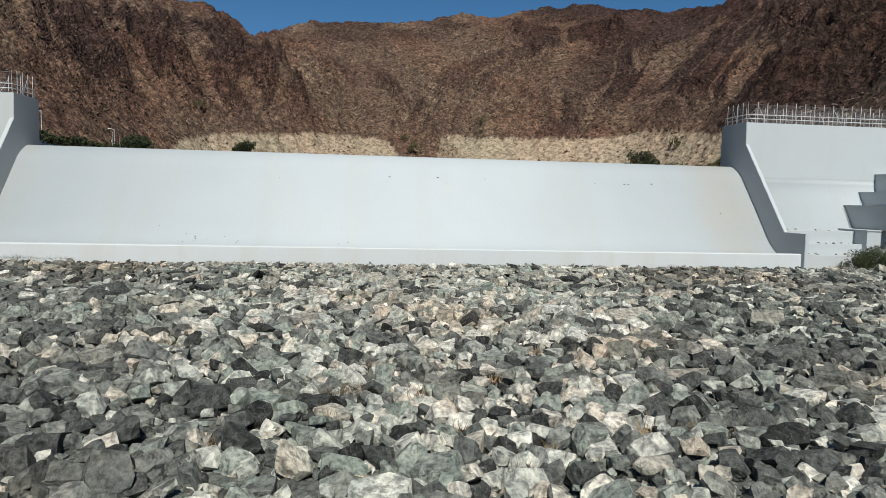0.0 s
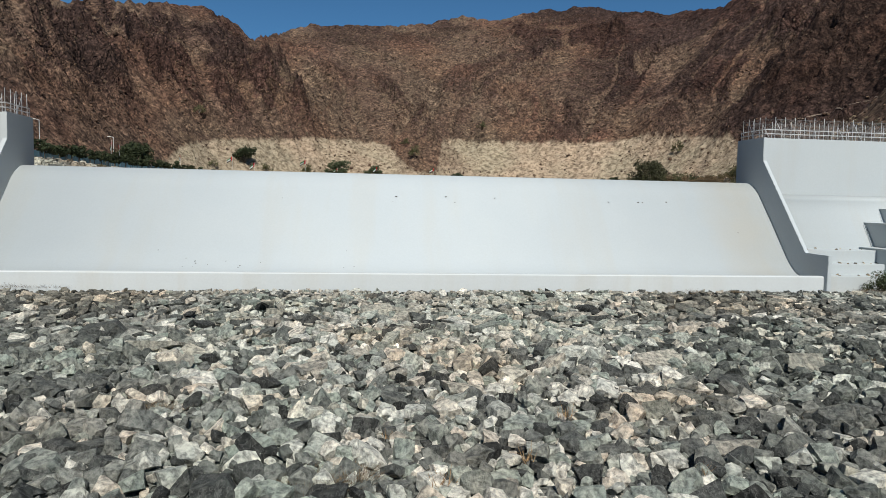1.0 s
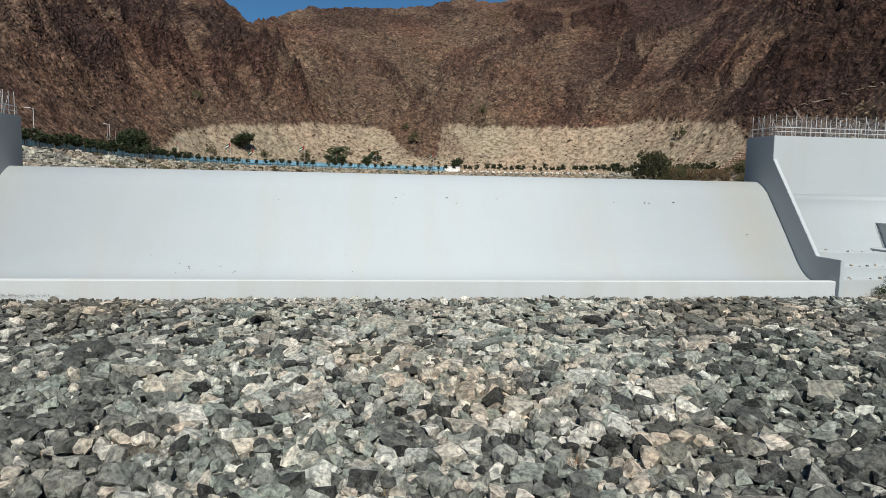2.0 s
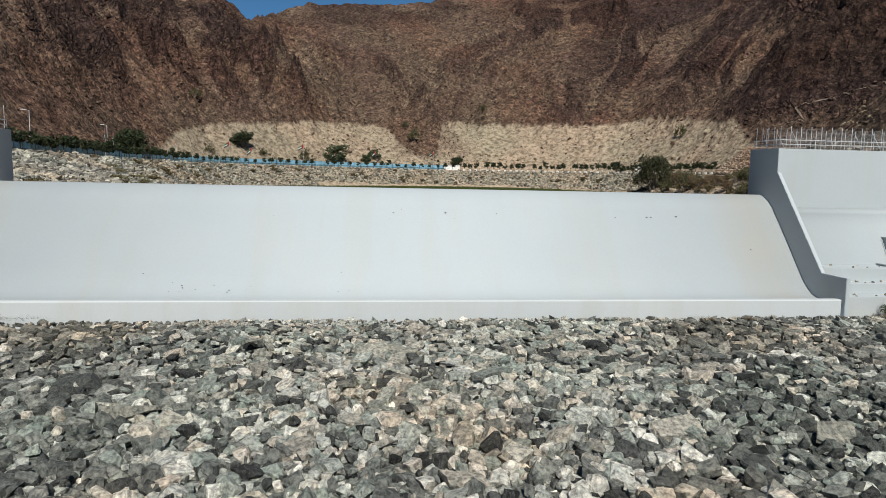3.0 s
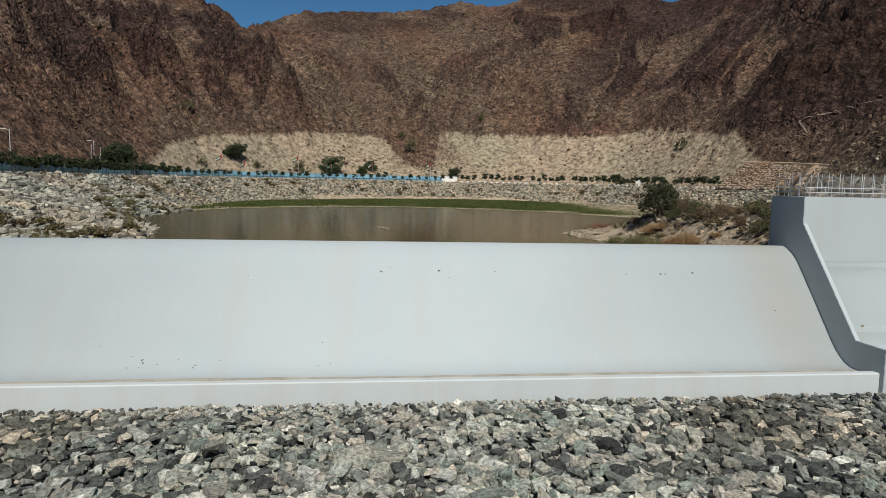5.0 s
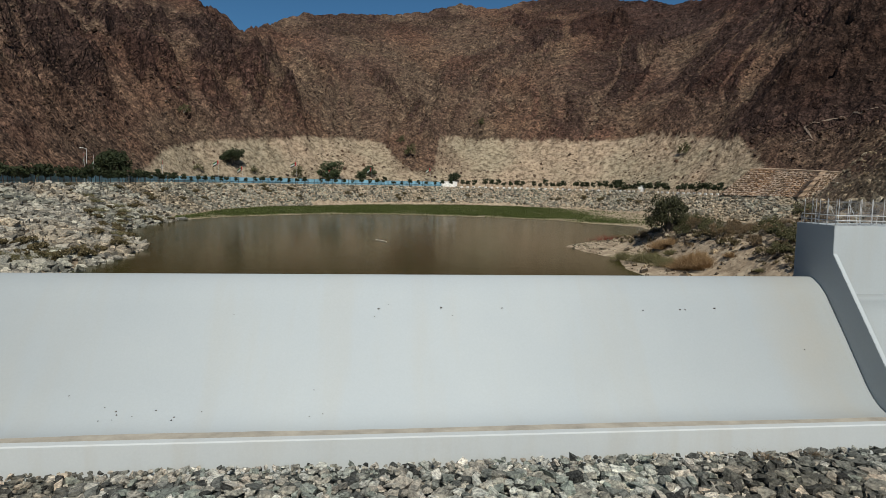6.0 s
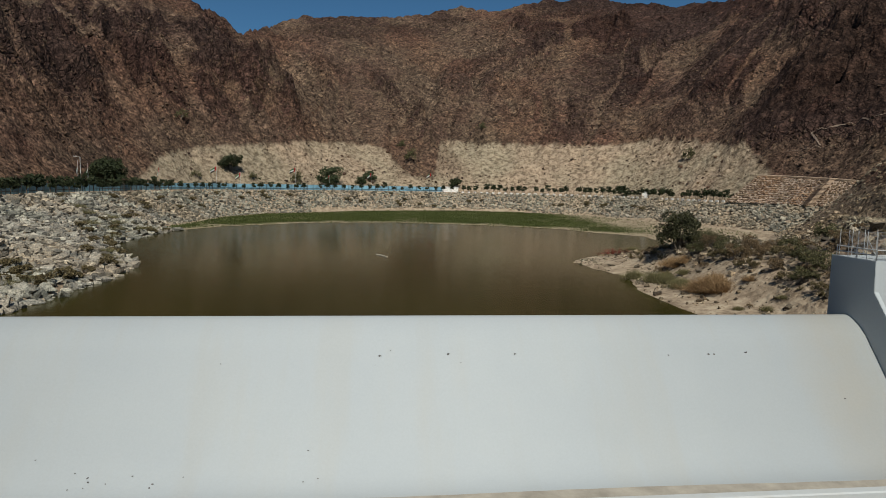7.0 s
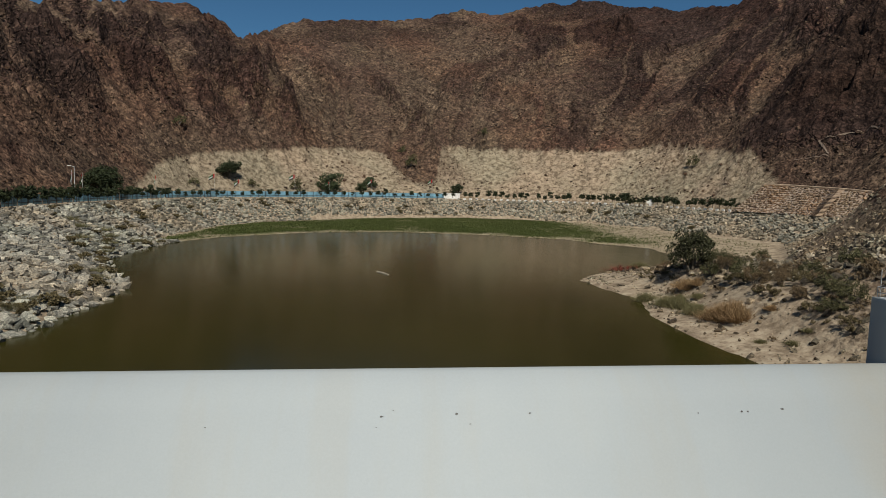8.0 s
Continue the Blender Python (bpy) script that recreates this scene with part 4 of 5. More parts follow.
# boulders of the wooded mound beside the abutment
x, y = rng.uniform(38, 100, 10000), rng.uniform(68, 165, 10000)
h, grass, pale, sand, din, dsh, wet, bank, crop = terrain(x, y)
ok = (dsh > 0.3) & (rng.random(len(x)) < 0.45 + 0.55 * smooth(x, 46, 54))
x, y, h = x[ok], y[ok], h[ok]
bx, by = rng.uniform(84, 152, 7500), rng.uniform(120, 240, 7500)
bh, _, _, _, bdin, bdsh, *_ = terrain(bx, by)
on = (bh > 6.3) & (bdin > -14) & (bdsh > 8) & ~((by > 222) & (bdin > 0)) & (by < 232)
x, y, h = np.concatenate([x, bx[on]]), np.concatenate([y, by[on]]), np.concatenate([h, bh[on]])
size = 0.78 * ((0.14 + 0.2 * (x > 84) + 0.1 * (x < 52) * rng.random(len(x))) + 1.8 * rng.random(len(x)) ** 6 * (0.5 + 0.4 * smooth(x, 48, 60)) * (1 - 0.5 * smooth(x, 82, 96)))
tagged(strewn("shore_boulders", x, y, h + 0.1 * size, size, MOUND_STONE, PEBBLES, 0.4), "weathered boulders scattered over the shore mound", "boulders", kind="stuff")


# ---- plants ----
def leaf_cloud(centres, radii, count, leaf, seed, squash=0.8):
    """Leaf blades, two triangles each, in uneven clumps."""
    r = np.random.default_rng(seed)
    k = r.integers(0, len(centres), count)
    d = r.normal(0, 1, (count, 3))
    d /= np.linalg.norm(d, axis=1)[:, None]
    p = np.asarray(centres)[k] + d * (np.asarray(radii)[k] * r.uniform(0.35, 1.05, count) ** 0.6)[:, None] * np.array([1, 1, squash])
    a = r.normal(0, 1, (count, 3))
    a /= np.linalg.norm(a, axis=1)[:, None]
    b = np.cross(a, r.normal(0, 1, (count, 3)))
    b /= np.linalg.norm(b, axis=1)[:, None]
    s = leaf * r.uniform(0.6, 1.4, count)[:, None]
    verts = np.stack([p - a * s, p + b * s * 0.45, p + a * s, p - b * s * 0.45], 1)
    verts[:, :, 2] = np.maximum(verts[:, :, 2], 0.02)
    base = np.arange(count)[:, None] * 4
    tris = np.concatenate([base + [0, 1, 2], base + [0, 2, 3]], 1).reshape(-1, 3)
    return verts.reshape(-1, 3), tris


def shrub(name, height, width, mat, label, category, seed, clumps=9, count=420, leaf=0.16, stems=5, group=""):
    """A bush: a few stems from the ground and a ragged crown of leaf clumps."""
    r = random.Random(seed)
    root = empty(name, (0, 0, 0), label, category, group)
    centres, radii = [], []
    for _ in range(clumps):
        ang, rad, z = r.uniform(0, 6.28), width * 0.42 * math.sqrt(r.random()), height * r.uniform(0.22, 0.82)
        rad *= 1 - 0.45 * max(0, z / height - 0.4)
        centres.append((rad * math.cos(ang), rad * math.sin(ang), z))
        radii.append(min(width, height) * r.uniform(0.14, 0.27))
    bm = bmesh.new()
    for c in centres[:stems]:
        mid = (c[0] * 0.35, c[1] * 0.35, c[2] * 0.55)
        tube(bm, (c[0] * 0.1, c[1] * 0.1, -0.1), mid, height * 0.022, height * 0.015, 5)
        tube(bm, mid, c, height * 0.015, height * 0.005, 5)
    part("stems", bm, BARK, root)
    v, t = leaf_cloud(centres, radii, count, leaf, seed)
    triangles("crown", v, t, mat, root)
    return root


def tuft(name, height, width, mat, label, category, seed, count=160):
    """A clump of grass or reed blades."""
    r = np.random.default_rng(seed)
    root = empty(name, (0, 0, 0), label, category)
    base = np.concatenate([r.normal(0, width * 0.28, (count, 2)), np.zeros((count, 1))], 1)
    dome = 1 - 0.6 * np.clip(np.hypot(base[:, :1], base[:, 1:2]) / (0.62 * width), 0, 1) ** 1.5
    tip = base * np.array([1.4, 1.4, 1]) + np.concatenate([r.normal(0, height * 0.2, (count, 2)), height * dome * r.uniform(0.3, 1.0, (count, 1))], 1)
    side = np.concatenate([r.normal(0, 1, (count, 2)), np.zeros((count, 1))], 1)
    side *= (0.016 * height / np.linalg.norm(side, axis=1))[:, None]
    v = np.stack([base - side, base + side, tip], 1).reshape(-1, 3)
    triangles("crown", v, np.arange(count * 3).reshape(-1, 3), mat, root)
    return root


def stand(source, x, y, scale=1.0, turn=None, first=False, sink=0.05, z=None):
    """Set a plant, or a copy of it, on the ground."""
    zz = float(ground_at(x, y)[0]) - sink if z is None else z
    m = pose(x, y, zz, 0, 0, random.uniform(0, 360) if turn is None else turn)
    ob = source if first else copy_thing(source, m)
    ob.matrix_basis = m @ Matrix.Diagonal((scale, scale, scale * random.uniform(0.88, 1.12), 1))
    return ob


def along(poly, start, end, step, offset):
    """Points along an open run at even steps, set off to its outer side."""
    pts = [Vector(p) for p in poly]
    out, carry = [], 0.0
    for p, q in zip(pts[start:end], pts[start + 1:end + 1]):
        d = (q - p)
        n = Vector((-d.y, d.x)).normalized()
        s = carry
        while s < d.length:
            at = p + d * (s / d.length) + n * offset
            out.append((at.x, at.y, math.degrees(math.atan2(d.y, d.x))))
            s += step
        carry = s - d.length
    return out


# hedge and fence along the road
HEDGE = "clipped shrubs along the road"


def standard_tree(seed):
    """A small clipped tree: a bare stem under a round uneven crown."""
    r = random.Random(seed)
    root = empty("roadside_shrub", (0, 0, 0), "small dark green clipped tree beside the reservoir road", "tree", HEDGE)
    centres, radii = [], []
    for _ in range(9):
        ang, rad = r.uniform(0, 6.28), 0.85 * math.sqrt(r.random())
        centres.append((rad * math.cos(ang), rad * math.sin(ang), r.uniform(1.6, 2.9)))
        radii.append(r.uniform(0.4, 0.7))
    bm = bmesh.new()
    tube(bm, (0, 0, -0.1), (0.05, 0.03, 1.5), 0.09, 0.07, 6)
    for c in centres[:4]:
        tube(bm, (0.05, 0.03, 1.4), c, 0.05, 0.02, 5)
    part("stem", bm, BARK, root)
    v, t = leaf_cloud(centres, radii, 300, 0.26, seed)
    triangles("crown", v, t, LEAF_DARK, root)
    return root


kinds = [standard_tree(500 + k) for k in range(4)]
spots = [(*p, 1.5) for p in along(ROAD, 1, 4, 4.0, 1.2)] + [(*p, 1.1) for p in along(ROAD, 4, 9, 4.9, 0.8)] + [(*p, 1.5) for p in along(ROAD, 9, 14, 3.4, 0.8)]
for k, (x, y, turn, grown) in enumerate(spots):
    if k < 4 or random.random() < 0.93:
        stand(kinds[k % 4], x + random.uniform(-0.4, 0.4), y + random.uniform(-0.4, 0.4), grown * random.uniform(0.75, 1.2), first=k < 4)
for x, y, turn in along(ROAD, 9, 14, 3.4, -0.3):
    kerb = empty("kerb_block", (x, y, ROAD_LEVEL), "white painted kerb block at the road's edge", "kerb", "kerb blocks")
    bm = bmesh.new()
    box(bm, -0.65, 0.65, -0.25, 0.25, -0.3, 0.55, 0.05)
    part("block", bm, WHITE_PAINT, kerb)
    kerb.rotation_euler = (0, 0, radians(turn))


def road_fence():
    run = along(ROAD, 1, 9, 4.0, 4.5)
    base = run[0]
    fence = empty("road_fence", (base[0], base[1], ROAD_LEVEL), "sky-blue panel fence with dark posts along the reservoir road", "fence")
    inv = Matrix.Translation((-base[0], -base[1], -ROAD_LEVEL))
    for k, ((ax, ay, _), (bx, by, _)) in enumerate(zip(run, run[1:])):
        d = Vector((bx - ax, by - ay, 0))
        m = Matrix.Translation((ax, ay, ROAD_LEVEL)) @ pose(0, 0, 0, 0, 0, math.degrees(math.atan2(d.y, d.x)))
        bm = bmesh.new()
        box(bm, 0.1, d.length - 0.1, -0.04, 0.04, 0.15, 2.7)
        bmesh.ops.transform(bm, matrix=m, verts=bm.verts)
        part("panel", bm, BLUE_PANEL, fence).matrix_parent_inverse = inv
        bm = bmesh.new()
        box(bm, 0, d.length, -0.3, -0.2, 0.8, 0.95)
        bmesh.ops.transform(bm, matrix=m, verts=bm.verts)
        part("rail", bm, DARK_STEEL, fence).matrix_parent_inverse = inv
        bm = bmesh.new()
        box(bm, -0.09, 0.09, -0.12, 0.12, 0, 2.85)
        bmesh.ops.transform(bm, matrix=m, verts=bm.verts)
        part("post", bm, DARK_STEEL, fence).matrix_parent_inverse = inv


road_fence()


def flagpole(x, y, top, droop, seed):
    r = random.Random(seed)
    z = float(ground_at(x, y)[0])
    height = top - z
    pole = empty("flagpole", (x, y, z), "thin grey flagpole with a red, green, white and black flag", "flag", "flags along the road")
    bm = bmesh.new()
    tube(bm, (0, 0, -0.2), (0, 0, height), 0.06, 0.04)
    mast = part("pole", bm, GALVANISED, pole)
    way = r.uniform(150, 215)

    def stripe(name, u0, u1, w0, w1, mat):
        bm = bmesh.new()
        rows = []
        for i in range(9):
            u = u0 + (u1 - u0) * i / 8
            rows.append([bm.verts.new((u * 3.2 * math.cos(droop * 0.8), 0.16 * math.sin(u * 9 + w * 2), height - 0.15 - w * 1.7 - u * 3.2 * math.sin(droop * 0.8))) for w in (w0, (w0 + w1) / 2, w1)])
        for a, b in zip(rows, rows[1:]):
            for j in range(2):
                bm.faces.new((a[j], b[j], b[j + 1], a[j + 1]))
        bmesh.ops.solidify(bm, geom=bm.faces[:], thickness=0.01)
        part(name, bm, mat, mast).rotation_euler = (0, 0, radians(way))
    stripe("red_band", 0.02, 0.27, 0, 1, FLAG_RED)
    stripe("green_band", 0.27, 1, 0, 0.333, FLAG_GREEN)
    stripe("white_band", 0.27, 1, 0.333, 0.667, FLAG_WHITE)
    stripe("black_band", 0.27, 1, 0.667, 1, FLAG_BLACK)


for k, (x, y, top, droop) in enumerate([(-91, 238, 24.0, 1.75), (-89, 226, 24.5, 1.8), (-86, 292, 24.5, 1.7), (-70.9, 323.2, 25.5, 0.75), (-62, 331.2, 23.2, 0.95), (-39.5, 350.9, 26.1, 0.6), (-24, 367.4, 22.8, 0.5), (-2.5, 381.2, 24.8, 0.85), (31.4, 396.8, 25.7, 0.7)]):
    flagpole(x, y, top, droop, 60 + k)


def street_lamp(x, y, turn):
    z = float(ground_at(x, y)[0])
    lamp = empty("street_lamp", (x, y, z), "grey steel street lamp with a single white lantern", "street lamp", "street lamps")
    bm = bmesh.new()
    tube(bm, (0, 0, -0.2), (0, 0, 10.6), 0.13, 0.08)
    tube(bm, (0, 0, 10.5), (1.0, 0, 10.75), 0.05)
    mast = part("pole", bm, GALVANISED, lamp)
    bm = bmesh.new()
    box(bm, 0.8, 1.9, -0.16, 0.16, 10.68, 10.84, 0.04)
    part("lantern", bm, WHITE_PAINT, mast)
    lamp.rotation_euler = (0, 0, radians(turn))


street_lamp(-89.5, 229, 190)
street_lamp(-88.5, 178, 190)
street_lamp(-86, 140, 190)

# larger shrubs and trees on the far side
big = [shrub("roadside_tree", 9.5, 12.5, LEAF_DARK, "dark spreading shrubby tree at the foot of the hill", "tree", 700, 18, 2600, 0.42, 6),
       shrub("roadside_tree", 9.0, 13, LEAF_GREEN, "dull green spreading tree at the foot of the hill", "tree", 701, 22, 2600, 0.42, 6),
       shrub("hillside_bush", 4.5, 6, LEAF_OLIVE, "dusty olive bush on the pale hillside", "bush", 702, 9, 500, 0.32, 4)]
stand(big[0], -68.5, 341, 0.95, first=True)
stand(big[1], -24.5, 374, 1.15, first=True)
stand(big[0], -91, 252, 1.15)
stand(big[0], -95, 262, 0.9)
stand(big[0], 45.5, 400, 0.72)
stand(big[1], -4, 390, 0.7)
stand(big[0], 127, 350, 0.7)
stand(big[1], -8, 384, 0.55)
stand(big[2], -58, 345, 1.1, first=True)
for x, y, s in ((-40, 362, 1.2), (20, 415, 1.5), (66, 440, 1.1), (-92, 345, 1.1), (160, 345, 1.3), (15, 430, 1.0), (-80, 322, 0.9), (-38, 357, 0.9)):
    stand(big[2], x, y, s)

# the wooded mound and spit
acacia = shrub("acacia_tree", 8.0, 9.5, LEAF_ACACIA, "dark grey-green acacia tree on the shore", "tree", 722, 24, 5200, 0.23, 10)
stand(acacia, 53.0, 127.6, 0.86, first=True)
ON_MOUND = "bushes on the mound"
mound_bush = [shrub("shore_bush", 3.4, 5.4, LEAF_OLIVE, "dusty olive thorn bush on the shore mound", "bush", 730, 16, 2200, 0.13, 8, ON_MOUND), shrub("shore_bush", 2.8, 4.8, LEAF_BROWN, "brown leafless thorn bush among boulders", "bush", 731, 15, 2000, 0.11, 9, ON_MOUND), shrub("shore_bush", 2.4, 4.4, LEAF_MIXED, "half-dry olive-brown bush among boulders", "bush", 732, 14, 1900, 0.12, 8, ON_MOUND)]
for k, (x, y, s) in enumerate([(53, 120.2, 0.8), (54.5, 119, 0.85), (52, 112.2, 0.8), (53.5, 112, 0.9), (52, 107, 0.85), (53.3, 108.5, 0.8), (55.6, 120.6, 0.8), (58.8, 114.7, 0.8), (54.9, 100.5, 0.8), (53.5, 93.1, 0.85), (53.3, 102.9, 0.65), (50.1, 91.8, 0.7), (50.6, 89.5, 0.7), (51.1, 95.6, 0.6), (50.1, 85.4, 0.6), (53.6, 89.6, 0.75), (57.8, 93.2, 0.8), (56.9, 98.5, 0.6), (58.7, 104.2, 0.7), (62.8, 115.4, 0.8), (60, 110, 0.8), (61, 100, 0.8), (56, 107, 0.6), (50.5, 100, 0.5), (55.5, 124, 0.7), (67, 168, 0.6), (70, 174, 0.6), (101, 185, 1.0), (80, 150, 0.9), (86, 160, 0.8)]):
    stand(mound_bush[k % 3], x, y, s, first=k < 3)
scrub = [shrub("scrub_bush", 1.5, 2.6, LEAF_BROWN, "brown twiggy scrub bush on stony ground", "bush", 770, 9, 420, 0.125, 6, "scrub on the mound"), shrub("scrub_bush", 1.3, 2.3, LEAF_MIXED, "low olive-brown scrub bush on stony ground", "bush", 771, 8, 380, 0.125, 6, "scrub on the mound")]
done = 0
while done < 340:
    x, y = random.uniform(44, 80), random.uniform(76, 142)
    cover = terrain(np.array([x]), np.array([y]))
    if cover[5][0] > 3 and cover[4][0] > 2 and random.random() < 0.15 + 0.85 * min(1, max(0, x - 46) / 6):
        stand(scrub[done % 2], x, y, random.uniform(0.25, 0.95) ** 1.3, first=done < 2)
        done += 1
reed = tuft("reed_clump", 2.3, 3.2, LEAF_DRY, "dry orange-tan reed clump on the shore", "reeds", 740, 1500)
for k, (x, y, s) in enumerate([(45.3, 103.6, 1.05), (46.3, 99.8, 0.95), (46.5, 102.2, 1.1), (45.7, 101, 0.9), (50.5, 123.4, 1.0), (51.2, 121.2, 0.7), (48.5, 97, 0.4)]):
    stand(reed, x, y, s, first=k == 0)
grass = tuft("grass_clump", 1.9, 3.4, LEAF_STRAW, "tall grey-green grass clump at the water's edge", "grass", 742, 1300)
for k, (x, y, s) in enumerate([(43.3, 122.7, 0.9), (44.1, 116.1, 1.1), (44.8, 113, 0.9), (44.4, 108.2, 0.9), (45.6, 110, 0.8), (47, 118.5, 0.8), (48.3, 115, 0.6), (61.7, 170.6, 1.0), (48, 89, 0.35), (46.2, 88.8, 0.45), (44, 91.5, 0.35)]):
    stand(grass, x, y, s, first=k == 0)
sward = tuft("bank_grass", 1.1, 3.6, LEAF_STRAW, "olive-brown grass grown over bank stones", "grass", 744, 900)
for k, (x, y, grown) in enumerate([(-75.3, 192, 1.2), (-71, 186, 1.3), (-67, 178, 1.2), (-69.2, 194.4, 1.4), (-65.7, 190.5, 1.3), (-63.5, 184, 1.2), (-61.2, 176, 1.1), (-47.5, 136.1, 1.0), (-45.2, 132, 0.9), (-43.6, 128.6, 0.8), (-46.2, 100.9, 0.9), (-45.2, 105.3, 1.0), (-46.1, 111.4, 0.9), (-48.8, 100.7, 0.9), (-62.5, 197, 1.2), (-60.5, 206, 1.2), (-64.5, 168, 0.9)]):
    stand(sward, x, y, grown, first=k == 0, sink=-0.25)
drowned = tuft("drowned_grass", 0.5, 1.6, LEAF_STRAW, "sparse grass standing in the shallows", "grass", 743, 60)
for k in range(16):
    u = k / 15
    stand(drowned, 38.4 - 0.8 * u + random.uniform(-1.2, 1.2), 113 - 14 * u, random.uniform(0.7, 1.2), first=k == 0, z=WATER_LEVEL - 0.1)
red = tuft("red_sedge", 1.6, 4.5, LEAF_RED, "rusty red sedge clump at the water's edge", "reeds", 741, 500)
stand(red, 54.6, 161.5, 1.5, first=True)
stand(red, 67.4, 168.7, 0.7)
low = shrub("bank_shrub", 1.7, 3.6, LEAF_MIXED, "low dusty shrub growing between bank stones", "shrub", 750, 12, 900, 0.16, 4, "shrubs on the bank")
BANK_SPOTS = [(-81.5, 198.4), (-78, 190), (-66.2, 170.8), (-63.5, 168), (-67.8, 188.5), (-64, 185), (-60.4, 172), (-49.8, 109.7), (-47.5, 108.5), (-45.5, 105.7), (-47, 103.5), (-46.2, 132.6), (-49, 134), (-51.4, 106.2), (-52.5, 104), (-73.6, 225.3), (-58, 160), (-55, 150), (-70, 210), (-62, 178), (-75, 240), (-70, 262), (-43.5, 128), (-44.5, 131), (-43, 119), (-42.6, 112), (-52, 152), (-56, 162), (-61.5, 180), (-61, 192), (-60, 200), (-58.5, 208), (-63, 204), (-66, 214), (-54, 155), (-43.2, 106), (-47.5, 142)]
for k in range(84):
    if k < len(BANK_SPOTS):
        x, y = BANK_SPOTS[k]
    else:
        q = along(ROAD, 3, 15, 7.0, -random.uniform(3, 15))
        x, y, _ = q[random.randrange(len(q))]
    stand(low, x, y, random.uniform(0.6, 1.3), first=k == 0)

# marsh grass on the flat
x, y = rng.uniform(-80, 130, 300000), rng.uniform(185, 375, 300000)
h, g, pale, sand, din, dsh, wet, bank, crop = terrain(x, y)
ok = rng.random(len(g)) < 1.3 * g ** 1.6
x, y, h = x[ok], y[ok], h[ok]
n = len(x)
tip = np.stack([x + rng.normal(0, 0.25, n), y + rng.normal(0, 0.25, n), h + rng.uniform(0.1, 0.45, n) * (0.6 + 0.8 * value_noise(x / 3, y / 3, 9))], -1)
ang, wide = rng.uniform(0, np.pi, n), rng.uniform(0.1, 0.3, n)
sx, sy = np.cos(ang) * wide, np.sin(ang) * wide
v = np.stack([np.stack([x - sx, y - sy, h - 0.05], -1), np.stack([x + sx, y + sy, h - 0.05], -1), tip], 1).reshape(-1, 3)
tagged(triangles("marsh_grass", v, np.arange(3 * n).reshape(-1, 3), GRASS), "green marsh grass on the flat beside the water", "grass", kind="stuff")

# shrub at the foot of the terraces
toe = shrub("terrace_shrub", 4.6, 5.6, LEAF_GREEN, "grey-green shrub growing at the foot of the concrete terraces", "shrub", 760, 22, 3800, 0.13, 10)
stand(toe, 46.0, 54.4, 0.55, first=True, z=-0.75)
stand(toe, 47.9, 54.6, 0.7, z=-0.75)
stand(toe, 50.0, 54.2, 0.72, z=-0.75)
stand(toe, 53.0, 52.6, 0.9, z=-0.75)

# floating trunk
log = empty("driftwood_log", (1.1, 153.1, WATER_LEVEL), "pale driftwood trunk afloat on the reservoir", "log")
bm = bmesh.new()
tube(bm, (-1.1, 2.6, 0.0), (0.1, 0, 0.08), 0.14, 0.18)
tube(bm, (0.1, 0, 0.08), (1.1, -2.2, 0.05), 0.18, 0.12)
part("trunk", bm, DRIFTWOOD, log)

# white kiosk and marker beside the road
kiosk = empty("white_kiosk", (42, 396, ROAD_LEVEL), "small white block kiosk at the end of the fence", "kiosk")
bm = bmesh.new()
box(bm, -5, 5, -1.5, 1.5, 0, 2.8, 0.05)
part("body", bm, WHITE_PAINT, kiosk)
bm = bmesh.new()
box(bm, -5.2, 5.2, -1.7, 1.7, 2.8, 3.0, 0.03)
part("roof", bm, WHITE_PAINT, kiosk)

marker = empty("white_marker", (129.5, 325.5, ROAD_LEVEL), "white painted marker board on a block beside the road", "sign")
bm = bmesh.new()
box(bm, -0.7, 0.7, -0.3, 0.3, -0.2, 3.1, 0.05)
part("block", bm, WHITE_PAINT, marker)
bm = bmesh.new()
box(bm, -1.7, 1.7, -0.42, -0.3, 1.2, 2.4, 0.03)
part("board", bm, WHITE_PAINT, marker)
marker.rotation_euler = (0, 0, radians(-23))

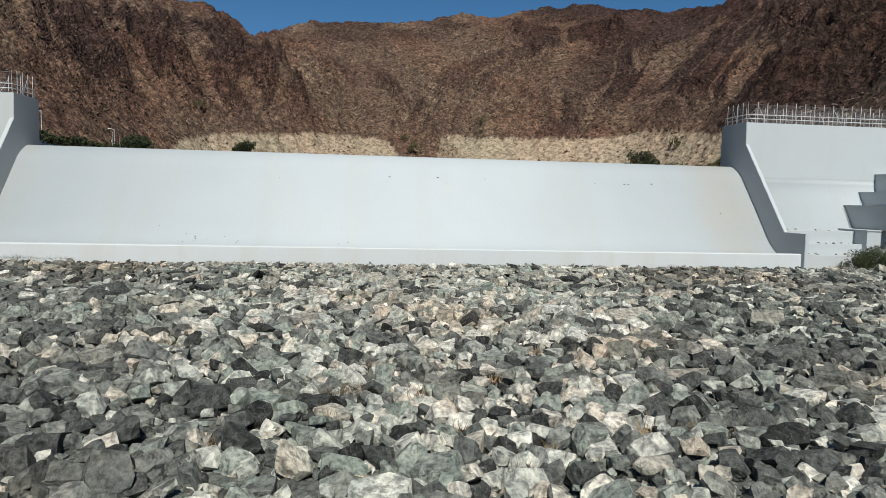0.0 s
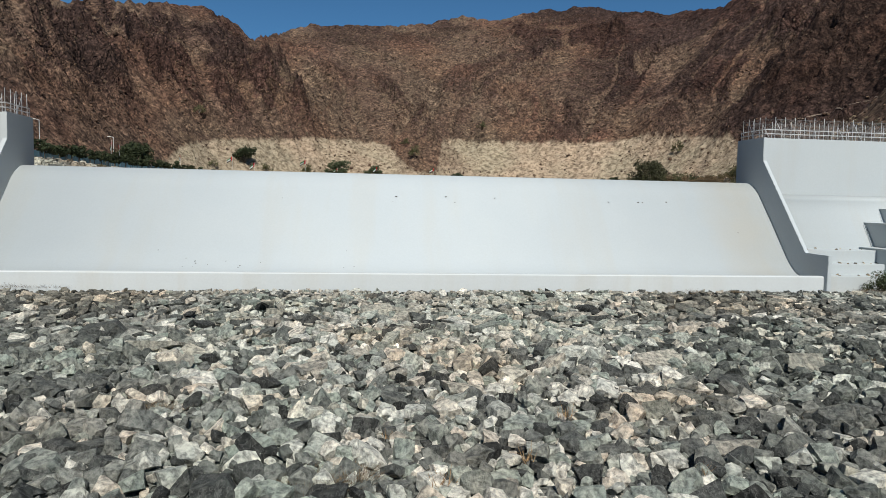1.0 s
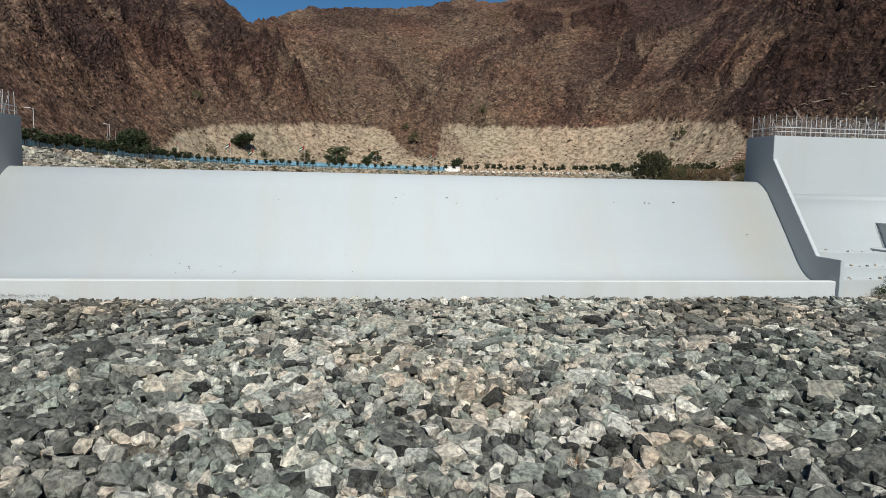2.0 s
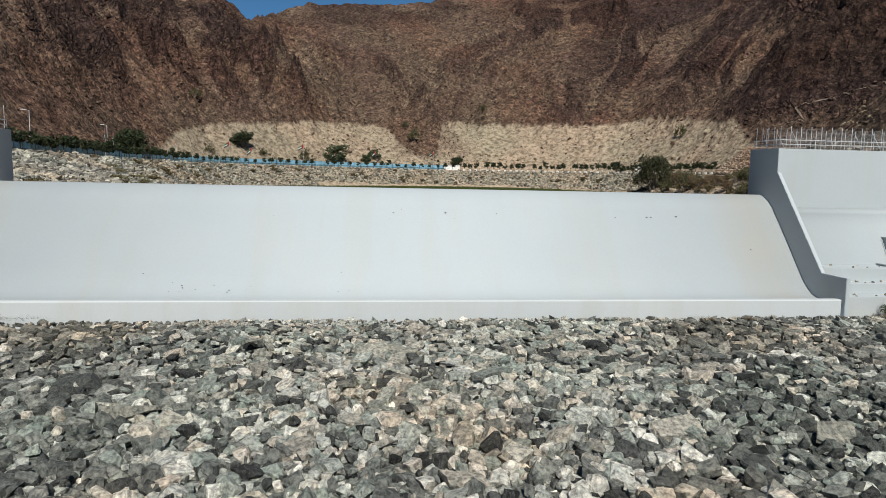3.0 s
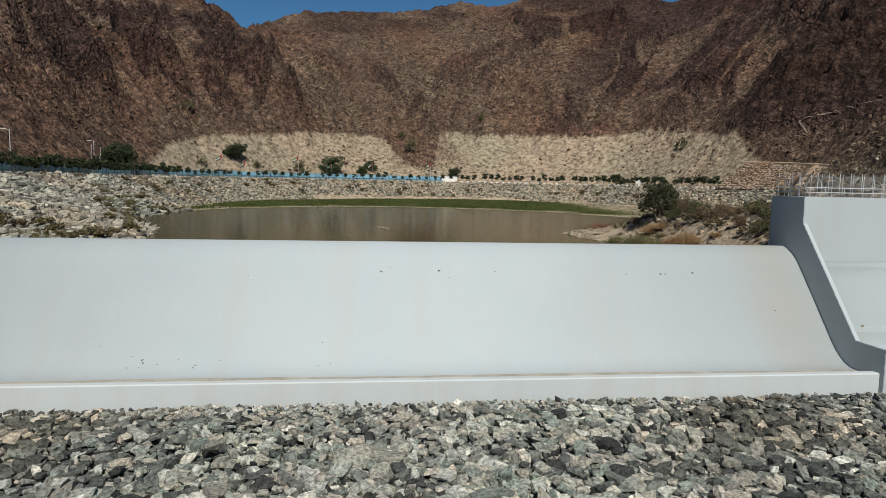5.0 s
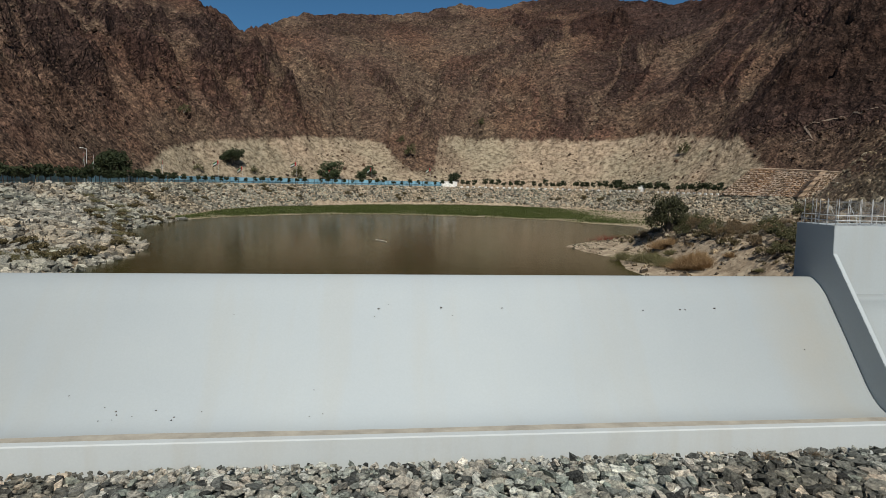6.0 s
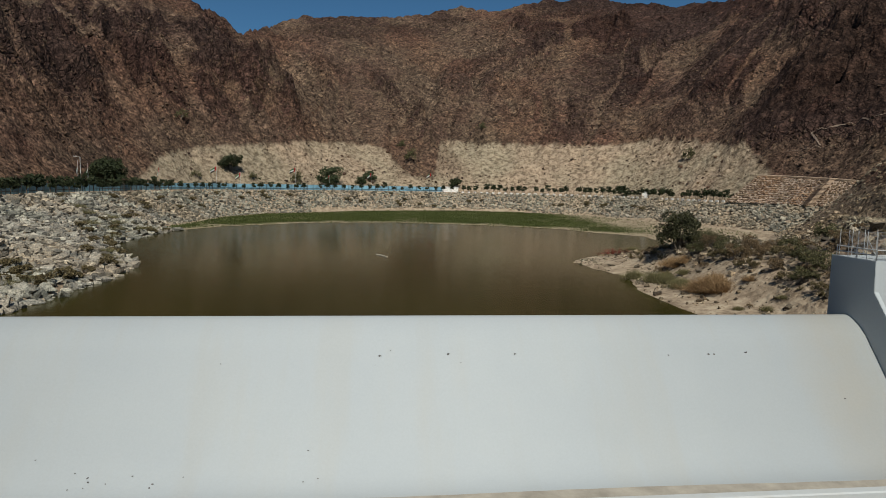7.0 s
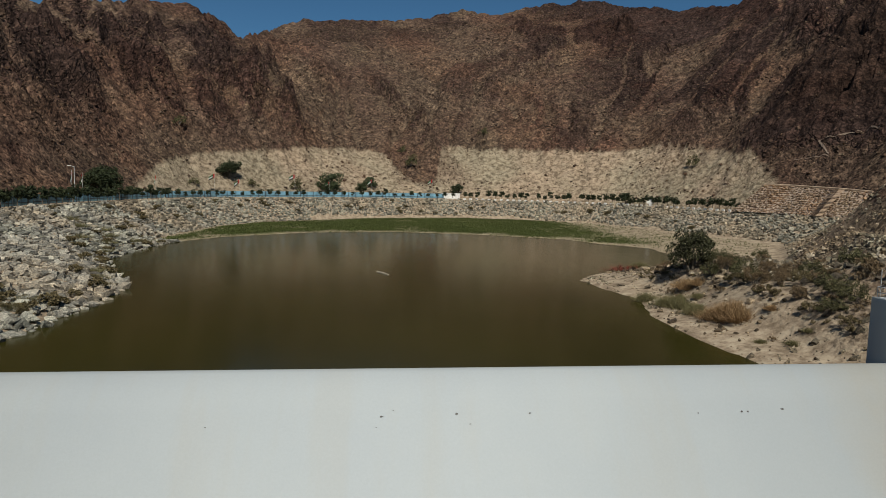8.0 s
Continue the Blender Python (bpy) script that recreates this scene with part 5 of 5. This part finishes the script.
# stone-pitched slope behind the road, with a flight of steps
def pitched_wall():
    wall = empty("pitched_slope", (150, 258, ROAD_LEVEL), "tan stone-pitched slope with mortar joints and a flight of steps", "retaining wall", kind="structure")
    inv = Matrix.Translation((-150, -258, -ROAD_LEVEL))
    foot = [(142.5, 276, 15), (150.5, 259, 15), (154, 240, 15), (156.8, 229, 15)]
    head = [(154, 272.5, 25.9), (159, 263, 25.6), (163, 241, 24.6), (165.8, 229, 23.8)]
    vs, fs = [], []
    for f, h in zip(foot, head):
        vs += [f, h, (h[0] + 2.5, h[1], h[2] - 0.1), (f[0] + 3, f[1], 12)]
    for k in range(len(foot) - 1):
        a = 4 * k
        for j in range(3):
            fs.append((a + j, a + j + 1, a + j + 5, a + j + 4))
    mesh_object("mortar_bed", vs, fs, TAN_MORTAR, wall).matrix_parent_inverse = inv
    px, py, pz = [], [], []
    for k in range(len(foot) - 1):
        f0, f1, h0, h1 = (np.array(p, float) for p in (foot[k], foot[k + 1], head[k], head[k + 1]))
        n = int(np.linalg.norm(f1 - f0) / 0.95)
        for i in range(n):
            for j in range(13):
                u, v = (i + 0.5 + rng.uniform(-0.25, 0.25)) / n, (j + 0.5 + rng.uniform(-0.25, 0.25)) / 13
                p = (f0 * (1 - u) + f1 * u) * (1 - v) + (h0 * (1 - u) + h1 * u) * v
                px.append(p[0]), py.append(p[1]), pz.append(p[2])
    size = rng.uniform(0.68, 0.9, len(px))
    ob = strewn("pitching", np.array(px), np.array(py), np.array(pz) - 0.08, size, PITCH_STONE, SHAPES, 0.5, wall)
    ob.matrix_parent_inverse = inv
    tagged(ob, kind="stuff")
    a, b = Vector((153.4, 239, 15.2)), Vector((160.3, 237.5, 24.6))
    for k in range(22):
        p = a.lerp(b, k / 21)
        bm = bmesh.new()
        box(bm, p.x - 1.6, p.x + 0.6, p.y - 1.6, p.y + 1.6, p.z - 0.06, p.z + 0.18)
        part("step", bm, TAN_STEP, wall).matrix_parent_inverse = inv
    bm = bmesh.new()
    for p, q in zip(head, head[1:]):
        tube(bm, Vector(p) + Vector((0, 0, 0.15)), Vector(q) + Vector((0, 0, 0.15)), 0.35, sides=6)
    part("coping", bm, TAN_STEP, wall).matrix_parent_inverse = inv


pitched_wall()


# footpath worn across the darker hillside
def hill_point(az, rise):
    r = np.arange(120, 700, 1.0)
    x, y = CENTRE[0] + np.sin(radians(az)) * r, CENTRE[1] + np.cos(radians(az)) * r
    over = ground_at(x, y) - 23 > rise * r
    k = int(over.argmax()) if over.any() else len(r) - 1
    return float(x[k]), float(y[k])


def footpath():
    spur = [(34.7, 0.067, 0.25), (35.1, 0.058, 0.3), (35.5, 0.046, 0.2)]
    lower = [(35.5, 0.046, 0.1), (33.1, 0.04, 0.08)]
    upper = [(34.7, 0.067, 0.13), (37.2, 0.076, 0.13), (39.6, 0.088, 0.13), (42.0, 0.098, 0.13)]
    vs, fs = [], []
    for run in (spur, lower, upper):
        pts = []
        for (a0, e0, w0), (a1, e1, w1) in zip(run, run[1:]):
            for k in range(24):
                u = k / 24
                pts.append((*hill_point(a0 + (a1 - a0) * u, e0 + (e1 - e0) * u), w0 + (w1 - w0) * u))
        line = np.array(pts)
        for _ in range(6):
            line[1:-1, :2] = (line[:-2, :2] + line[1:-1, :2] + line[2:, :2]) / 3
        pts = [tuple(float(c) for c in p) for p in line]
        for k, (x, y, w) in enumerate(pts):
            xn, yn, _ = pts[min(k + 1, len(pts) - 1)]
            xp, yp, _ = pts[max(k - 1, 0)]
            d = Vector((xn - xp, yn - yp)).normalized() if (xn, yn) != (xp, yp) else Vector((1, 0))
            for sgn in (-1, 1):
                qx, qy = x - d.y * w * sgn, y + d.x * w * sgn
                vs.append((qx, qy, float(ground_at(qx, qy)[0]) + 0.6))
            if k:
                b = len(vs) - 4
                fs.append((b, b + 1, b + 3, b + 2))
    tagged(mesh_object("footpath", vs, fs, PATH_DUST), "pale footpath worn across the dark hillside", "path", kind="structure")


footpath()

# weeds dried up between the stones of the apron
weed = tuft("dry_weed", 0.75, 0.5, LEAF_DRY, "dry straw-coloured weed between apron stones", "weed", 790, 16)
for k, (x, y) in enumerate([(0.6, 9.2), (2.2, 8.4), (3.4, 9.8), (1.2, 11.5), (4.6, 12.2), (-2.5, 12.8), (0.2, 14.6), (6.4, 11), (-5.2, 10.4), (3.1, 16.2), (8.2, 15), (-1.4, 18.5), (5.5, 20.3), (-8.6, 14)]):
    stand(weed, x, y, random.uniform(0.7, 1.3), first=k == 0, z=-0.55)

brush = tuft("dry_brush", 0.5, 2.2, LEAF_BROWN, "tangle of dry brown brush caught between apron stones", "brush", 791, 420)
for k, (x, y, grown) in enumerate([(-3.6, 14.8, 1.0), (-2.4, 15.5, 0.8), (-31.2, 52.2, 1.3), (-30.0, 52.4, 1.0), (-27.8, 52.4, 1.1), (8.4, 11.7, 0.8), (17.2, 35.6, 0.9), (25.3, 28.8, 1.0), (25.7, 51.0, 0.9), (29.5, 51.1, 0.7), (-1.8, 34.7, 0.8), (-10.2, 22.0, 0.7), (42.6, 51.8, 0.9)]):
    stand(brush, x, y, grown, first=k == 0, z=float(apron_height(np.array([x]), np.array([y]))[0]) + 0.25)

# ---- the pieces of the apron nearest the way ----
BIG = [(-13.4, 32.4, 3.1, 0), (-11, 30.8, 2.05, 0), (-2.7, 30.9, 1.7, 0), (13, 28.9, 2.8, 0), (-4.9, 27.7, 1.9, 0), (19.9, 27.2, 2.0, 0), (-0.3, 43.6, 3.2, 0), (5.8, 8.9, 1.3, 0), (-8, 9, 1.2, 2), (10.3, 17.1, 1.7, 0), (2, 14.4, 1.0, 0), (-7.9, 15.8, 1.1, 0), (-5.8, 18.4, 1.15, 0), (2.1, 24.1, 2.1, 0), (-17.8, 36.6, 3.0, 2), (-1.6, 43, 3.1, 0), (10.9, 34.4, 1.7, 0), (13.2, 14.8, 1.2, 0)]
for k, (x, y, wide, tone) in enumerate(BIG):
    verts, tris = SLABS[k % len(SLABS)]
    me = bpy.data.meshes.new("large_stone")
    me.from_pydata([tuple(v) for v in verts], [], [tuple(int(i) for i in t) for t in tris])
    me.materials.append((PALE_STONE, DARK_STONE)[tone > 1])
    ob = new("large_stone", me)
    ob.parent = apron
    ob.matrix_parent_inverse = Matrix.Translation((0, -30, 1))
    ob.matrix_basis = pose(x, y, -0.62 + 0.03 * wide, random.gauss(8, 8), random.gauss(0, 8), random.uniform(-25, 25)) @ Matrix.Diagonal((0.85 * wide, wide * 0.6, wide * 0.55, 1))
for k, (x, y, z, size) in enumerate(NEAR[:280]):
    verts, tris = SHAPES[k % len(SHAPES)]
    key = "apron_stone_%d" % (k % len(SHAPES))
    me = bpy.data.meshes.get(key)
    if me is None:
        me = bpy.data.meshes.new(key)
        me.from_pydata([tuple(v) for v in verts], [], [tuple(int(i) for i in t) for t in tris])
        me.materials.append(RIPRAP)
    ob = new("stone", me)
    ob.parent = apron
    ob.matrix_parent_inverse = Matrix.Translation((0, -30, 1))
    ob.matrix_basis = pose(x, y, z, random.gauss(0, 25), random.gauss(0, 25), random.uniform(0, 360)) @ Matrix.Diagonal((size, size * random.uniform(0.8, 1.2), size, 1))
